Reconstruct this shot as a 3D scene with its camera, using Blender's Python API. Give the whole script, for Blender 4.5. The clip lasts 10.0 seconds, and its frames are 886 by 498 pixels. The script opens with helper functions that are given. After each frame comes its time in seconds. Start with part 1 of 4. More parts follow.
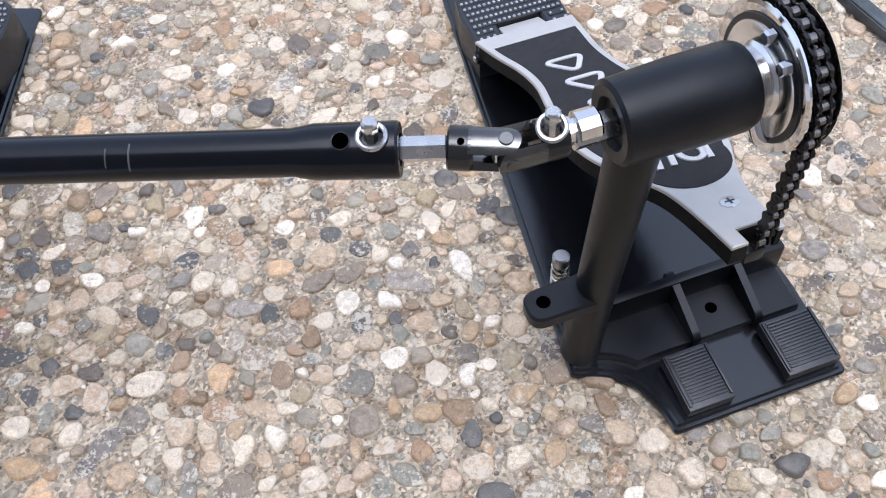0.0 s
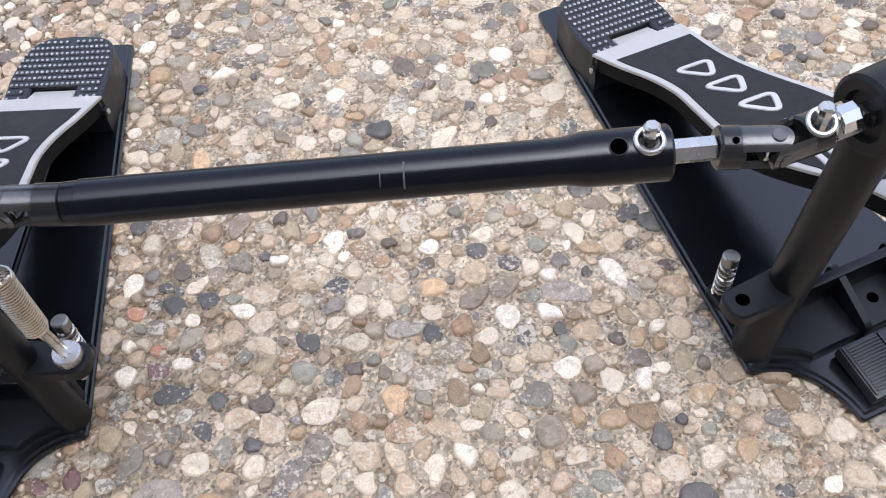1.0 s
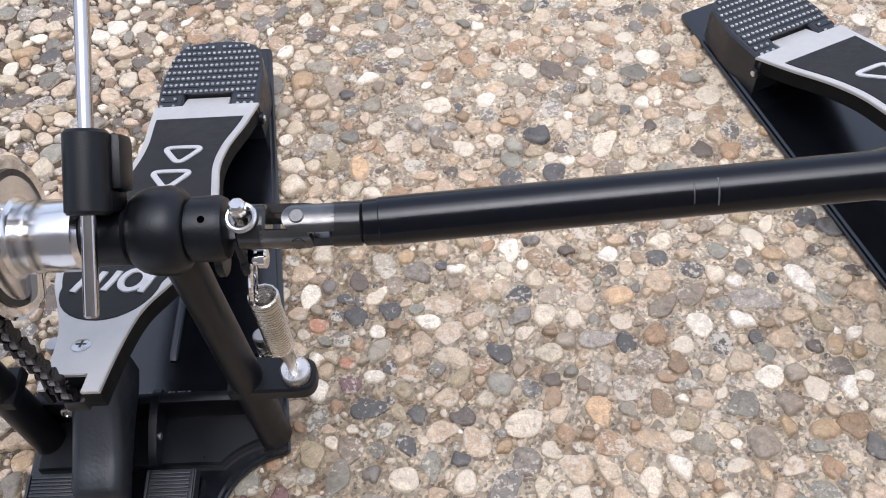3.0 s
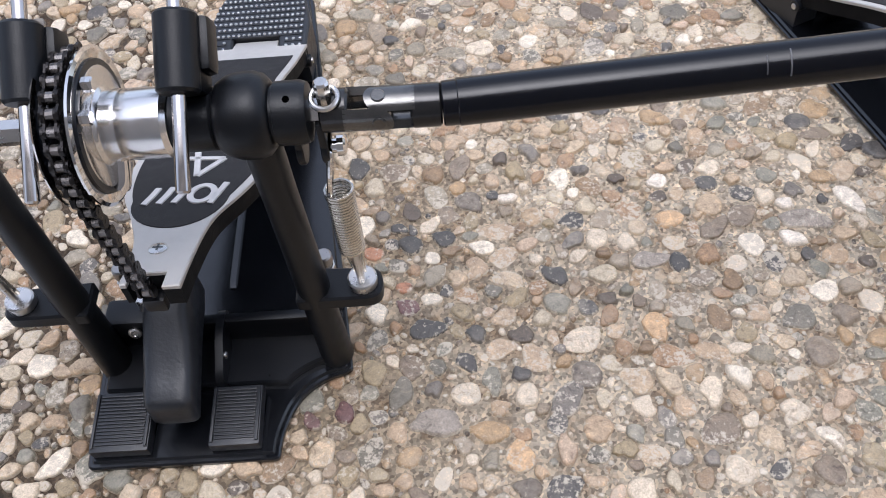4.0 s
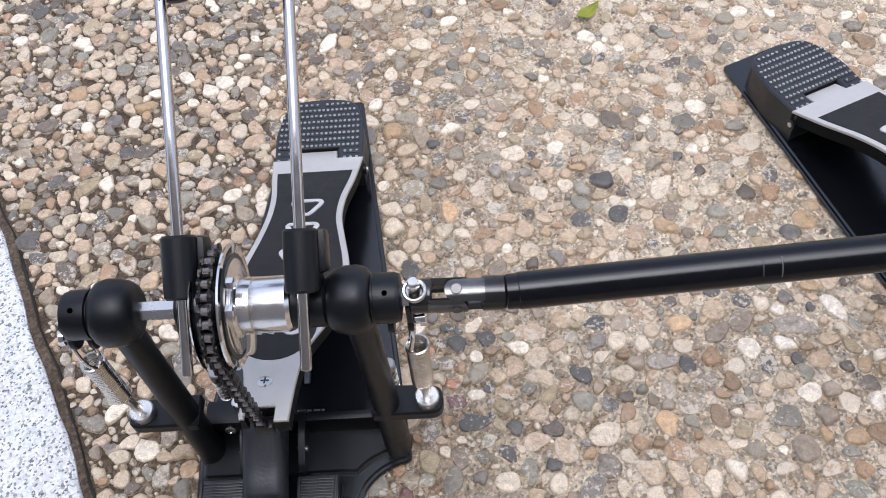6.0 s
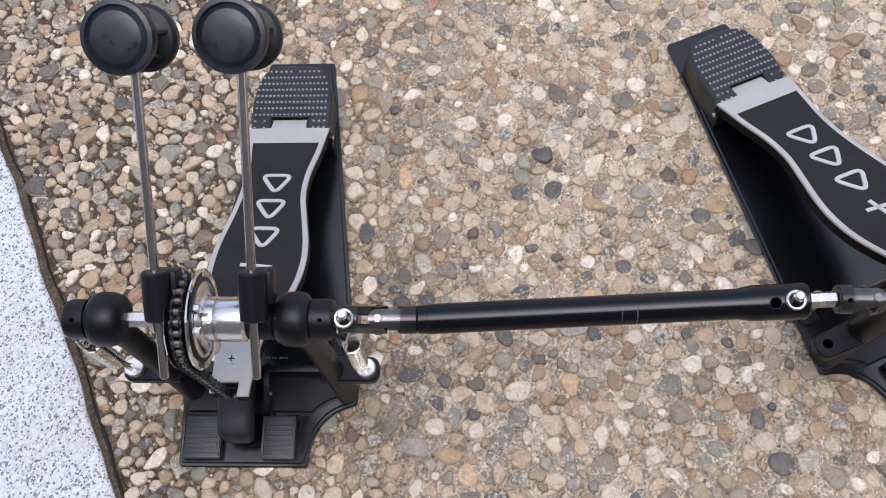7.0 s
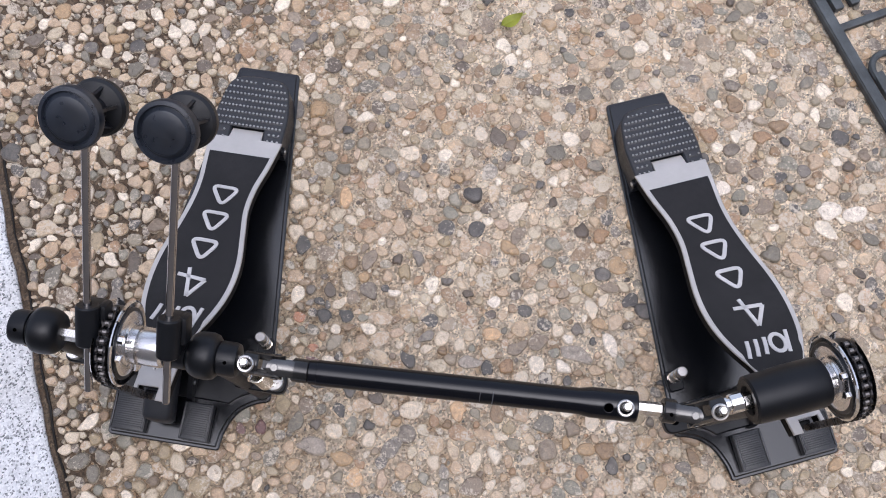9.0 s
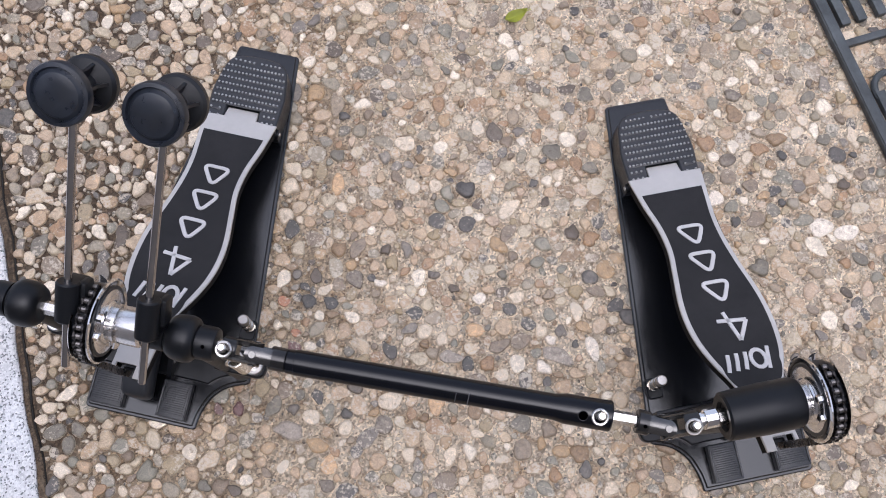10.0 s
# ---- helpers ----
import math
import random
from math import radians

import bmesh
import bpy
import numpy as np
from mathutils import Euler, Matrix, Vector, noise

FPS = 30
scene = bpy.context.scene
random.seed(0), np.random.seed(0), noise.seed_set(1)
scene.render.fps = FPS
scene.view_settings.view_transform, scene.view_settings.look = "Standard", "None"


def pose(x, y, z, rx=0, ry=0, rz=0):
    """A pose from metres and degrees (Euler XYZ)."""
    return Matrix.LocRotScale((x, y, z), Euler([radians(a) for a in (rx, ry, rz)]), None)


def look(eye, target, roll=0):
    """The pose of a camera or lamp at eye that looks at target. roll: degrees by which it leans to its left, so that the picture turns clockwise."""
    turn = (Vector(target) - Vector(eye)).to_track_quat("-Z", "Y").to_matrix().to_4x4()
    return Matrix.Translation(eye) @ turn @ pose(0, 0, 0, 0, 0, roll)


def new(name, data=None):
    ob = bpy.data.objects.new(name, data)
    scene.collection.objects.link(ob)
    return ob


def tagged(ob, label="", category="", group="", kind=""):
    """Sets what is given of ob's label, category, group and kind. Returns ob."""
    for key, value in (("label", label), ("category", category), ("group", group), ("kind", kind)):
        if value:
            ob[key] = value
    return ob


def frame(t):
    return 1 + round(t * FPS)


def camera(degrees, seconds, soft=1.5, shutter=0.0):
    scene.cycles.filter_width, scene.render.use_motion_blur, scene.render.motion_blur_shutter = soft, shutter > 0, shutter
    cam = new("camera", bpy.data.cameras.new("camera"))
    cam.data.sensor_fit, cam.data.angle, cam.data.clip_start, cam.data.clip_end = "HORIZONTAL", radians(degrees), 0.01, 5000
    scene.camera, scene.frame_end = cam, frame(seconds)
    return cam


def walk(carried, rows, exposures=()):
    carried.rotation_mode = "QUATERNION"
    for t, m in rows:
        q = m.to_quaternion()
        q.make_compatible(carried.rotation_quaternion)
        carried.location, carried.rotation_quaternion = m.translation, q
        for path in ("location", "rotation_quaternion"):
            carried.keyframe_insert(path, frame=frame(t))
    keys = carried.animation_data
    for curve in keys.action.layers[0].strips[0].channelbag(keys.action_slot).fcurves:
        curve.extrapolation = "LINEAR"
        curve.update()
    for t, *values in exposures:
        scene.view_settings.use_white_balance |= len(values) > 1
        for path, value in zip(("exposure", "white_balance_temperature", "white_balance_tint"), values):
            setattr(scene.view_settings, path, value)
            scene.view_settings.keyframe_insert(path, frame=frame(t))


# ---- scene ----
cam = camera(52.45, 10.0, 1.0)
PATH = [
    (0.0, (0.4297, -0.1578, 0.4497), (0.3421, 0.4202, -0.3617), -5.531),
    (0.5, (0.3588, -0.1728, 0.4611), (0.3072, 0.4240, -0.3396), -4.675),
    (1.0, (0.3087, -0.1689, 0.4550), (0.2721, 0.4324, -0.3432), -4.93),
    (1.5, (0.2751, -0.1540, 0.4537), (0.2405, 0.4434, -0.3475), -4.016),
    (2.0, (0.2547, -0.1498, 0.4533), (0.2222, 0.4490, -0.3470), -3.818),
    (2.2, (0.2430, -0.1465, 0.4577), (0.2092, 0.4467, -0.3466), -4.116),
    (3.3, (0.1779, -0.1649, 0.4630), (0.1565, 0.4330, -0.3383), -4.704),
    (3.5, (0.1747, -0.1737, 0.4663), (0.1446, 0.4278, -0.3319), -5.73),
    (4.0, (0.1606, -0.1988, 0.4386), (0.1249, 0.4040, -0.3586), -6.443),
    (4.5, (0.1588, -0.2169, 0.4133), (0.1187, 0.3774, -0.3899), -6.612),
    (5.0, (0.1374, -0.2173, 0.4389), (0.1041, 0.3735, -0.3673), -5.884),
    (5.5, (0.1280, -0.2057, 0.4934), (0.0932, 0.3873, -0.3111), -6.013),
    (5.7, (0.1286, -0.1975, 0.5190), (0.0954, 0.3969, -0.2845), -5.894),
    (6.8, (0.1868, -0.1347, 0.6937), (0.1335, 0.3120, -0.1994), -7.59),
    (7.0, (0.1957, -0.1278, 0.7126), (0.1431, 0.2780, -0.1999), -6.978),
    (7.5, (0.2166, -0.1072, 0.7551), (0.1721, 0.2134, -0.1911), -5.175),
    (8.0, (0.2337, -0.0759, 0.8017), (0.1900, 0.2407, -0.1458), -3.127),
    (8.5, (0.2501, -0.0506, 0.8231), (0.2052, 0.2646, -0.1249), -2.358),
    (9.0, (0.2602, -0.0384, 0.8339), (0.2171, 0.2590, -0.1199), 0.667),
    (9.5, (0.2708, -0.0255, 0.8348), (0.2302, 0.2605, -0.1225), 3.005),
    (10.0, (0.2672, -0.0244, 0.8355), (0.2297, 0.2530, -0.1245), 4.75),
]
EXPOSURES = [(0.0, 1.21, 5510, 12.2), (2.0, 1.23, 5820, 12.6), (3.5, 1.11, 5800, 12.8), (4.5, 1.02, 5790, 13.0), (5.5, 1.08, 5770, 13.2), (7.5, 0.74, 5880, 14.4), (10.0, 0.77, 5860, 16.6)]
walk(cam, [(t, look(eye, target, roll)) for t, eye, target, roll in PATH], EXPOSURES)

# ---- light: bright overcast sky, very soft sun ----
world = bpy.data.worlds.new("overcast")
scene.world = world
world.use_nodes = True
wn, wl = world.node_tree.nodes, world.node_tree.links
sky = wn.new("ShaderNodeTexSky")
sky.sky_type, sky.sun_disc = "NISHITA", False
sky.sun_elevation, sky.sun_rotation = radians(78), radians(165)
sky.air_density, sky.dust_density = 1.0, 4.0
grey = wn.new("ShaderNodeHueSaturation")
grey.inputs["Saturation"].default_value = 0.5
wl.new(sky.outputs[0], grey.inputs["Color"])
wl.new(grey.outputs[0], wn["Background"].inputs["Color"])
wn["Background"].inputs["Strength"].default_value = 0.15

sun = new("sun", bpy.data.lights.new("sun", "SUN"))
sun.data.energy, sun.data.angle, sun.data.color = 0.5, radians(60), (1.0, 0.96, 0.9)
sun.matrix_world = look((0.4, -0.57, 3.74), (0.2, 0.2, 0.0))


# ---- materials ----
def material(name, rough=0.5, metal=0.0, color=(0.5, 0.5, 0.5)):
    m = bpy.data.materials.new(name)
    m.use_nodes = True
    b = m.node_tree.nodes["Principled BSDF"]
    b.inputs["Base Color"].default_value = (*color, 1)
    b.inputs["Roughness"].default_value, b.inputs["Metallic"].default_value = rough, metal
    return m


def node(m, kind, **inputs):
    n = m.node_tree.nodes.new(kind)
    for k, v in inputs.items():
        n.inputs[k.replace("_", " ")].default_value = v
    return n


def link(m, a, b):
    m.node_tree.links.new(a, b)


def bsdf(m):
    return m.node_tree.nodes["Principled BSDF"]


def ramp(m, fac, stops, mode="LINEAR"):
    r = node(m, "ShaderNodeValToRGB")
    r.color_ramp.interpolation = mode
    e = r.color_ramp.elements
    while len(e) < len(stops):
        e.new(0.5)
    for el, (p, c) in zip(e, stops):
        el.position, el.color = p, (*c, 1)
    link(m, fac, r.inputs["Fac"])
    return r


def noise_tex(m, scale, detail=4.0, rough=0.6, coords="Object"):
    tc = node(m, "ShaderNodeTexCoord")
    n = node(m, "ShaderNodeTexNoise", Scale=scale, Detail=detail, Roughness=rough)
    link(m, tc.outputs[coords], n.inputs["Vector"])
    return n


def mix(m, fac, a, b, blend="MIX"):
    x = m.node_tree.nodes.new("ShaderNodeMix")
    x.data_type, x.blend_type = "RGBA", blend
    ins = [s for s in x.inputs if s.enabled]
    for sock, v in zip(ins, (fac, a, b)):
        if isinstance(v, bpy.types.NodeSocket):
            link(m, v, sock)
        else:
            sock.default_value = v if isinstance(v, float) else (*v, 1)
    return [s for s in x.outputs if s.enabled][0]


def bump(m, height, strength, distance):
    b = node(m, "ShaderNodeBump", Strength=strength, Distance=distance)
    link(m, height, b.inputs["Height"])
    link(m, b.outputs[0], bsdf(m).inputs["Normal"])


def coated(name, color, rough, grain=900.0, strength=0.15, spread=0.06, metal=0.0, dirt=0.4, gloss=0.5):
    """Paint, plastic or cast surface: fine grain in the relief, cloudy variation in colour and gloss."""
    m = material(name, rough, metal, color)
    bsdf(m).inputs["Specular IOR Level"].default_value = gloss
    cloud = noise_tex(m, 35.0, 5.0)
    r = ramp(m, cloud.outputs["Fac"], [(0.3, [c * (1 - dirt * 0.5) for c in color]), (0.7, [min(1, c * (1 + dirt * 0.5)) for c in color])])
    link(m, r.outputs[0], bsdf(m).inputs["Base Color"])
    fine = noise_tex(m, 160.0, 6.0)
    g = ramp(m, fine.outputs["Fac"], [(0.25, [max(0.03, rough - spread)] * 3), (0.75, [min(1, rough + spread)] * 3)])
    link(m, g.outputs[0], bsdf(m).inputs["Roughness"])
    bump(m, noise_tex(m, grain, 2.0).outputs["Fac"], strength, 0.0006)
    return m


# Blue tint in the blacks' base colours stands in for reflected sky
BLACK = coated("black powder coat", (0.0042, 0.0047, 0.0062), 0.33, 1500, 0.10, 0.06, 0.0, 0.5, 0.32)
FLOOR = coated("black floor plate paint", (0.0030, 0.0034, 0.0046), 0.19, 1500, 0.05, 0.06, 0.0, 0.6, 0.7)
CAST = coated("black cast housing", (0.0046, 0.0052, 0.0066), 0.38, 1100, 0.14, 0.07, 0.0, 0.5, 0.28)
TUBE = coated("black satin tube", (0.0018, 0.0022, 0.0042), 0.2, 600, 0.03, 0.05, 0.0, 0.3, 0.32)
RUBBER = coated("black rubber", (0.0062, 0.0066, 0.0080), 0.46, 1400, 0.2, 0.08, 0.0, 0.5, 0.42)
PAD = coated("ribbed pad rubber", (0.0105, 0.0115, 0.0140), 0.42, 1400, 0.2, 0.1, 0.0, 0.6, 0.55)
PLASTIC = coated("black moulded plastic", (0.0042, 0.0054, 0.0085), 0.30, 500, 0.06, 0.06, 0.0, 0.4, 0.5)
# Bluish sheen of the beater faces is put into this base colour
FACE = coated("black beater plastic with painted sheen", (0.0120, 0.0150, 0.0210), 0.36, 120, 0.22, 0.16, 0.0, 1.0, 0.5)
CHROME = coated("chrome", (0.74, 0.72, 0.70), 0.07, 300, 0.0, 0.05, 1.0, 0.15)
# Darker chrome copy: its colour stands in for dark surroundings mirrored in the rods
RODS = coated("rod chrome darkened for reflections", (0.47, 0.445, 0.43), 0.11, 300, 0.0, 0.05, 1.0, 0.2)
SLEEVE = coated("turned chrome sleeve", (0.74, 0.72, 0.70), 0.2, 300, 0.02, 0.06, 1.0, 0.15)
STEEL = coated("brushed steel", (0.62, 0.60, 0.57), 0.24, 900, 0.06, 0.1, 1.0, 0.25)
ZINC = coated("zinc plated steel", (0.54, 0.525, 0.505), 0.3, 900, 0.1, 0.1, 1.0, 0.35)
COIL = coated("nickel spring wire", (0.60, 0.56, 0.49), 0.22, 900, 0.04, 0.08, 1.0, 0.3)
DARKSTEEL = coated("blackened steel", (0.040, 0.039, 0.039), 0.19, 700, 0.06, 0.08, 0.7, 0.6, 0.6)
CHAIN = coated("dark oiled chain steel", (0.030, 0.027, 0.026), 0.28, 700, 0.1, 0.1, 0.8, 0.7)
ROLLER = coated("worn chain roller steel", (0.19, 0.175, 0.165), 0.28, 700, 0.1, 0.08, 0.85, 0.6)
SILVER = coated("matt silver aluminium", (0.47, 0.445, 0.415), 0.46, 1200, 0.15, 0.1, 0.35, 0.15)
MARK = coated("raised silver lettering", (0.52, 0.50, 0.48), 0.45, 1200, 0.12, 0.1, 0.25, 0.15)
GRIP = coated("charcoal grip paint", (0.0150, 0.0142, 0.0146), 0.60, 2600, 0.5, 0.08, 0.0, 0.4, 0.25)
# Clamp black made lighter and bluer: its sky sheen is in the colour
CLAMP = coated("black clamp coating with painted sheen", (0.0135, 0.0150, 0.0185), 0.42, 500, 0.2, 0.12, 0.0, 0.8, 0.5)
DULL = coated("dull zinc screw", (0.36, 0.345, 0.33), 0.34, 900, 0.1, 0.1, 1.0, 0.4)
WORN = coated("worn fork steel", (0.13, 0.127, 0.122), 0.2, 700, 0.06, 0.08, 0.9, 0.8)
UNDER = coated("dull black casting", (0.0040, 0.0042, 0.0048), 0.6, 900, 0.3, 0.08, 0.0, 0.5, 0.12)
SCRATCH = coated("bared steel scratch", (0.10, 0.10, 0.105), 0.5, 900, 0.3, 0.08, 0.3, 1.0)
# Near-black without gloss: paints the shade inside holes onto flat discs
HOLE_SHADE = material("painted hole shade", 1.0, 0.0, (0.0004, 0.0004, 0.0005))
bsdf(HOLE_SHADE).inputs["Specular IOR Level"].default_value = 0.0
MATRUB = coated("grey black mat rubber", (0.046, 0.052, 0.054), 0.55, 420, 1.0, 0.12, 0.0, 1.2)


def granite_material():
    m = material("flamed granite", 0.7)
    tc = node(m, "ShaderNodeTexCoord")
    v = node(m, "ShaderNodeTexVoronoi", Scale=640.0)
    link(m, tc.outputs["Object"], v.inputs["Vector"])
    base = ramp(m, v.outputs["Color"], [(0.0, (0.025, 0.028, 0.03)), (0.20, (0.11, 0.115, 0.12)), (0.32, (0.48, 0.49, 0.50)), (0.8, (0.70, 0.705, 0.71))])
    n = noise_tex(m, 60.0, 6.0, 0.7)
    c2 = ramp(m, n.outputs["Fac"], [(0.35, (0.36, 0.36, 0.365)), (0.62, (0.62, 0.62, 0.62))])
    c = mix(m, 0.16, base.outputs[0], c2.outputs[0])
    stain = ramp(m, noise_tex(m, 7.0, 5.0).outputs["Fac"], [(0.4, (1, 1, 1)), (0.75, (0.86, 0.83, 0.78))])
    link(m, mix(m, 1.0, c, stain.outputs[0], "MULTIPLY"), bsdf(m).inputs["Base Color"])
    bump(m, n.outputs["Fac"], 0.5, 0.002)
    return m


def cement_material():
    """Cement between the stones: sandy, brownish and damp by the granite, pale grey further off."""
    m = material("washed cement", 0.85)
    tc = node(m, "ShaderNodeTexCoord")
    sep = node(m, "ShaderNodeSeparateXYZ")
    big = noise_tex(m, 9.0, 5.0)
    link(m, tc.outputs["Object"], sep.inputs[0])
    add = node(m, "ShaderNodeMath")
    add.operation = "MULTIPLY_ADD"
    link(m, big.outputs["Fac"], add.inputs[0])
    add.inputs[1].default_value = 0.35
    link(m, sep.outputs["X"], add.inputs[2])
    damp = ramp(m, add.outputs[0], [(0.09, (0.115, 0.086, 0.060)), (0.22, (0.35, 0.285, 0.208)), (0.42, (0.56, 0.49, 0.395))])
    sand = node(m, "ShaderNodeTexVoronoi", Scale=520.0)
    link(m, tc.outputs["Object"], sand.inputs["Vector"])
    grains = ramp(m, sand.outputs["Color"], [(0.12, (0.52, 0.48, 0.44)), (0.45, (0.95, 0.92, 0.87)), (0.9, (1.65, 1.57, 1.42))])
    c = mix(m, 1.0, damp.outputs[0], grains.outputs[0], "MULTIPLY")
    dirt = ramp(m, noise_tex(m, 45.0, 6.0, 0.7).outputs["Fac"], [(0.36, (0.66, 0.56, 0.47)), (0.50, (0.95, 0.93, 0.9)), (0.66, (1.28, 1.27, 1.25))])
    link(m, mix(m, 1.0, c, dirt.outputs[0], "MULTIPLY"), bsdf(m).inputs["Base Color"])
    bump(m, noise_tex(m, 260.0, 7.0, 0.75).outputs["Fac"], 1.0, 0.005)
    return m


def pebble_material(name="river pebble", tone=None):
    """River pebbles: each stone its own colour, with veins, rind and more or less cement dust on it."""
    m = material(name, 0.62)
    info, geo = node(m, "ShaderNodeObjectInfo"), node(m, "ShaderNodeNewGeometry")

    def maths(op, a, b):
        n = node(m, "ShaderNodeMath")
        n.operation = op
        for sock, v in zip(n.inputs, (a, b)):
            if isinstance(v, bpy.types.NodeSocket):
                link(m, v, sock)
            else:
                sock.default_value = v
        return n.outputs[0]

    own = maths("FRACT", maths("ADD", info.outputs["Random"], geo.outputs["Random Per Island"]), 0.0)
    own2 = maths("FRACT", maths("MULTIPLY", own, 37.7), 0.0)
    tones = [
        (0.00, (0.40, 0.305, 0.21)), (0.055, (0.205, 0.165, 0.125)), (0.11, (0.43, 0.34, 0.24)), (0.16, (0.25, 0.225, 0.175)),
        (0.21, (0.080, 0.076, 0.074)), (0.26, (0.46, 0.405, 0.31)), (0.31, (0.36, 0.26, 0.155)), (0.36, (0.27, 0.225, 0.17)),
        (0.41, (0.58, 0.51, 0.41)), (0.47, (0.105, 0.085, 0.068)), (0.52, (0.42, 0.325, 0.23)), (0.57, (0.205, 0.20, 0.165)),
        (0.62, (0.47, 0.385, 0.28)), (0.67, (0.235, 0.165, 0.10)), (0.72, (0.31, 0.255, 0.165)), (0.77, (0.155, 0.145, 0.12)),
        (0.82, (0.71, 0.655, 0.56)), (0.875, (0.30, 0.20, 0.12)), (0.92, (0.165, 0.15, 0.135)), (0.96, (0.44, 0.345, 0.26)),
    ]
    base = ramp(m, own, [(0.0, tone), (1.0, tone)] if tone else tones, "CONSTANT").outputs[0]
    # each stone reads the veins at its own place
    shift = node(m, "ShaderNodeVectorMath")
    shift.operation = "ADD"
    comb = node(m, "ShaderNodeCombineXYZ")
    link(m, own, comb.inputs[0])
    link(m, own2, comb.inputs[2])
    link(m, geo.outputs["Position"], shift.inputs[0])
    link(m, comb.outputs[0], shift.inputs[1])
    vein = node(m, "ShaderNodeTexNoise", Scale=150.0, Detail=4.0, Roughness=0.6, Distortion=1.4)
    link(m, shift.outputs[0], vein.inputs["Vector"])
    v = ramp(m, vein.outputs["Fac"], [(0.28, (0.40, 0.35, 0.31)), (0.42, (0.86, 0.84, 0.81)), (0.58, (1.05, 1.03, 1.0)), (0.72, (1.45, 1.36, 1.24))])
    c = mix(m, 1.0, base, v.outputs[0], "MULTIPLY")
    speck = node(m, "ShaderNodeTexNoise", Scale=1000.0, Detail=3.0, Roughness=0.7)
    link(m, shift.outputs[0], speck.inputs["Vector"])
    s = ramp(m, speck.outputs["Fac"], [(0.35, (0.74, 0.73, 0.71)), (0.62, (1.12, 1.11, 1.10))])
    c = mix(m, 1.0, c, s.outputs[0], "MULTIPLY")
    c = mix(m, 1.0, c, (1.03, 0.985, 0.93), "MULTIPLY")
    dust = node(m, "ShaderNodeTexNoise", Scale=170.0, Detail=6.0, Roughness=0.72)
    link(m, geo.outputs["Position"], dust.inputs["Vector"])
    spread = ramp(m, dust.outputs["Fac"], [(0.40, (0.08, 0.08, 0.08)), (0.62, (1.0, 1.0, 1.0))])
    amount = ramp(m, own2, [(0.0, (0.0, 0.0, 0.0)), (0.4, (0.05, 0.05, 0.05)), (0.7, (0.15, 0.15, 0.15)), (1.0, (0.45, 0.45, 0.45))])
    d = maths("MULTIPLY", spread.outputs[0], amount.outputs[0])
    if tone:
        d = maths("MULTIPLY", d, 0.4)
    # cement left on the low flanks, with a ragged upper limit
    flank = node(m, "ShaderNodeSeparateXYZ")
    link(m, geo.outputs["Position"], flank.inputs[0])
    ragged = node(m, "ShaderNodeTexNoise", Scale=310.0, Detail=5.0, Roughness=0.7)
    link(m, geo.outputs["Position"], ragged.inputs["Vector"])
    level = maths("SUBTRACT", maths("MULTIPLY", maths("SUBTRACT", ragged.outputs["Fac"], 0.5), 0.0105), maths("ADD", flank.outputs["Z"], 0.0013))
    film = maths("MAXIMUM", maths("MINIMUM", maths("DIVIDE", level, 0.0009), 0.85), 0.0)
    d = maths("MAXIMUM", d, film)
    link(m, mix(m, d, c, (0.49, 0.42, 0.325)), bsdf(m).inputs["Base Color"])
    r = ramp(m, vein.outputs["Fac"], [(0.3, (0.36, 0.36, 0.36)), (0.7, (0.62, 0.62, 0.62))])
    link(m, r.outputs[0], bsdf(m).inputs["Roughness"])
    bump(m, speck.outputs["Fac"], 0.2, 0.001)
    return m


GRANITE, CEMENT, PEBBLE = granite_material(), cement_material(), pebble_material()
SLATE = pebble_material("slate pebble", (0.072, 0.070, 0.068))
WHITE = pebble_material("white pebble", (0.68, 0.635, 0.57))
OCHRE = pebble_material("ochre pebble", (0.50, 0.35, 0.21))
PLUM = pebble_material("plum pebble", (0.15, 0.085, 0.085))
DRAB = pebble_material("drab pebble", (0.29, 0.26, 0.23))
RUST = pebble_material("rust pebble", (0.40, 0.20, 0.12))
PLASTER = coated("grey render", (0.30, 0.28, 0.26), 0.9, 200, 0.6, 0.05, 0.0, 0.3)
CRACK_SHADE = coated("painted crack shade", (0.012, 0.010, 0.008), 0.9, 500, 0.8, 0.05, 0.0, 0.8)
LEAF = coated("yellow green leaf", (0.40, 0.43, 0.05), 0.5, 300, 0.2, 0.1, 0.0, 0.7)


# ---- mesh tools ----
def finish(name, bm, mat, sharp=35.0):
    bmesh.ops.recalc_face_normals(bm, faces=bm.faces)
    me = bpy.data.meshes.new(name)
    bm.to_mesh(me)
    bm.free()
    me.materials.append(mat)
    me.shade_smooth()
    me.set_sharp_from_angle(angle=radians(sharp))
    return me


def part(name, bm, mat, parent=None, label="", sharp=35.0, mirror=False):
    if mirror:
        bmesh.ops.scale(bm, vec=(-1, 1, 1), verts=bm.verts)
    ob = new(name, finish(name, bm, mat, sharp))
    ob.parent = parent
    return tagged(ob, label)


def frame_of(axis):
    w = Vector(axis).normalized()
    u = w.orthogonal().normalized()
    if abs(w.x) > 0.9:
        u = Vector((0, 0, 1)) - w * w.z
        u.normalize()
    return u, w.cross(u), w


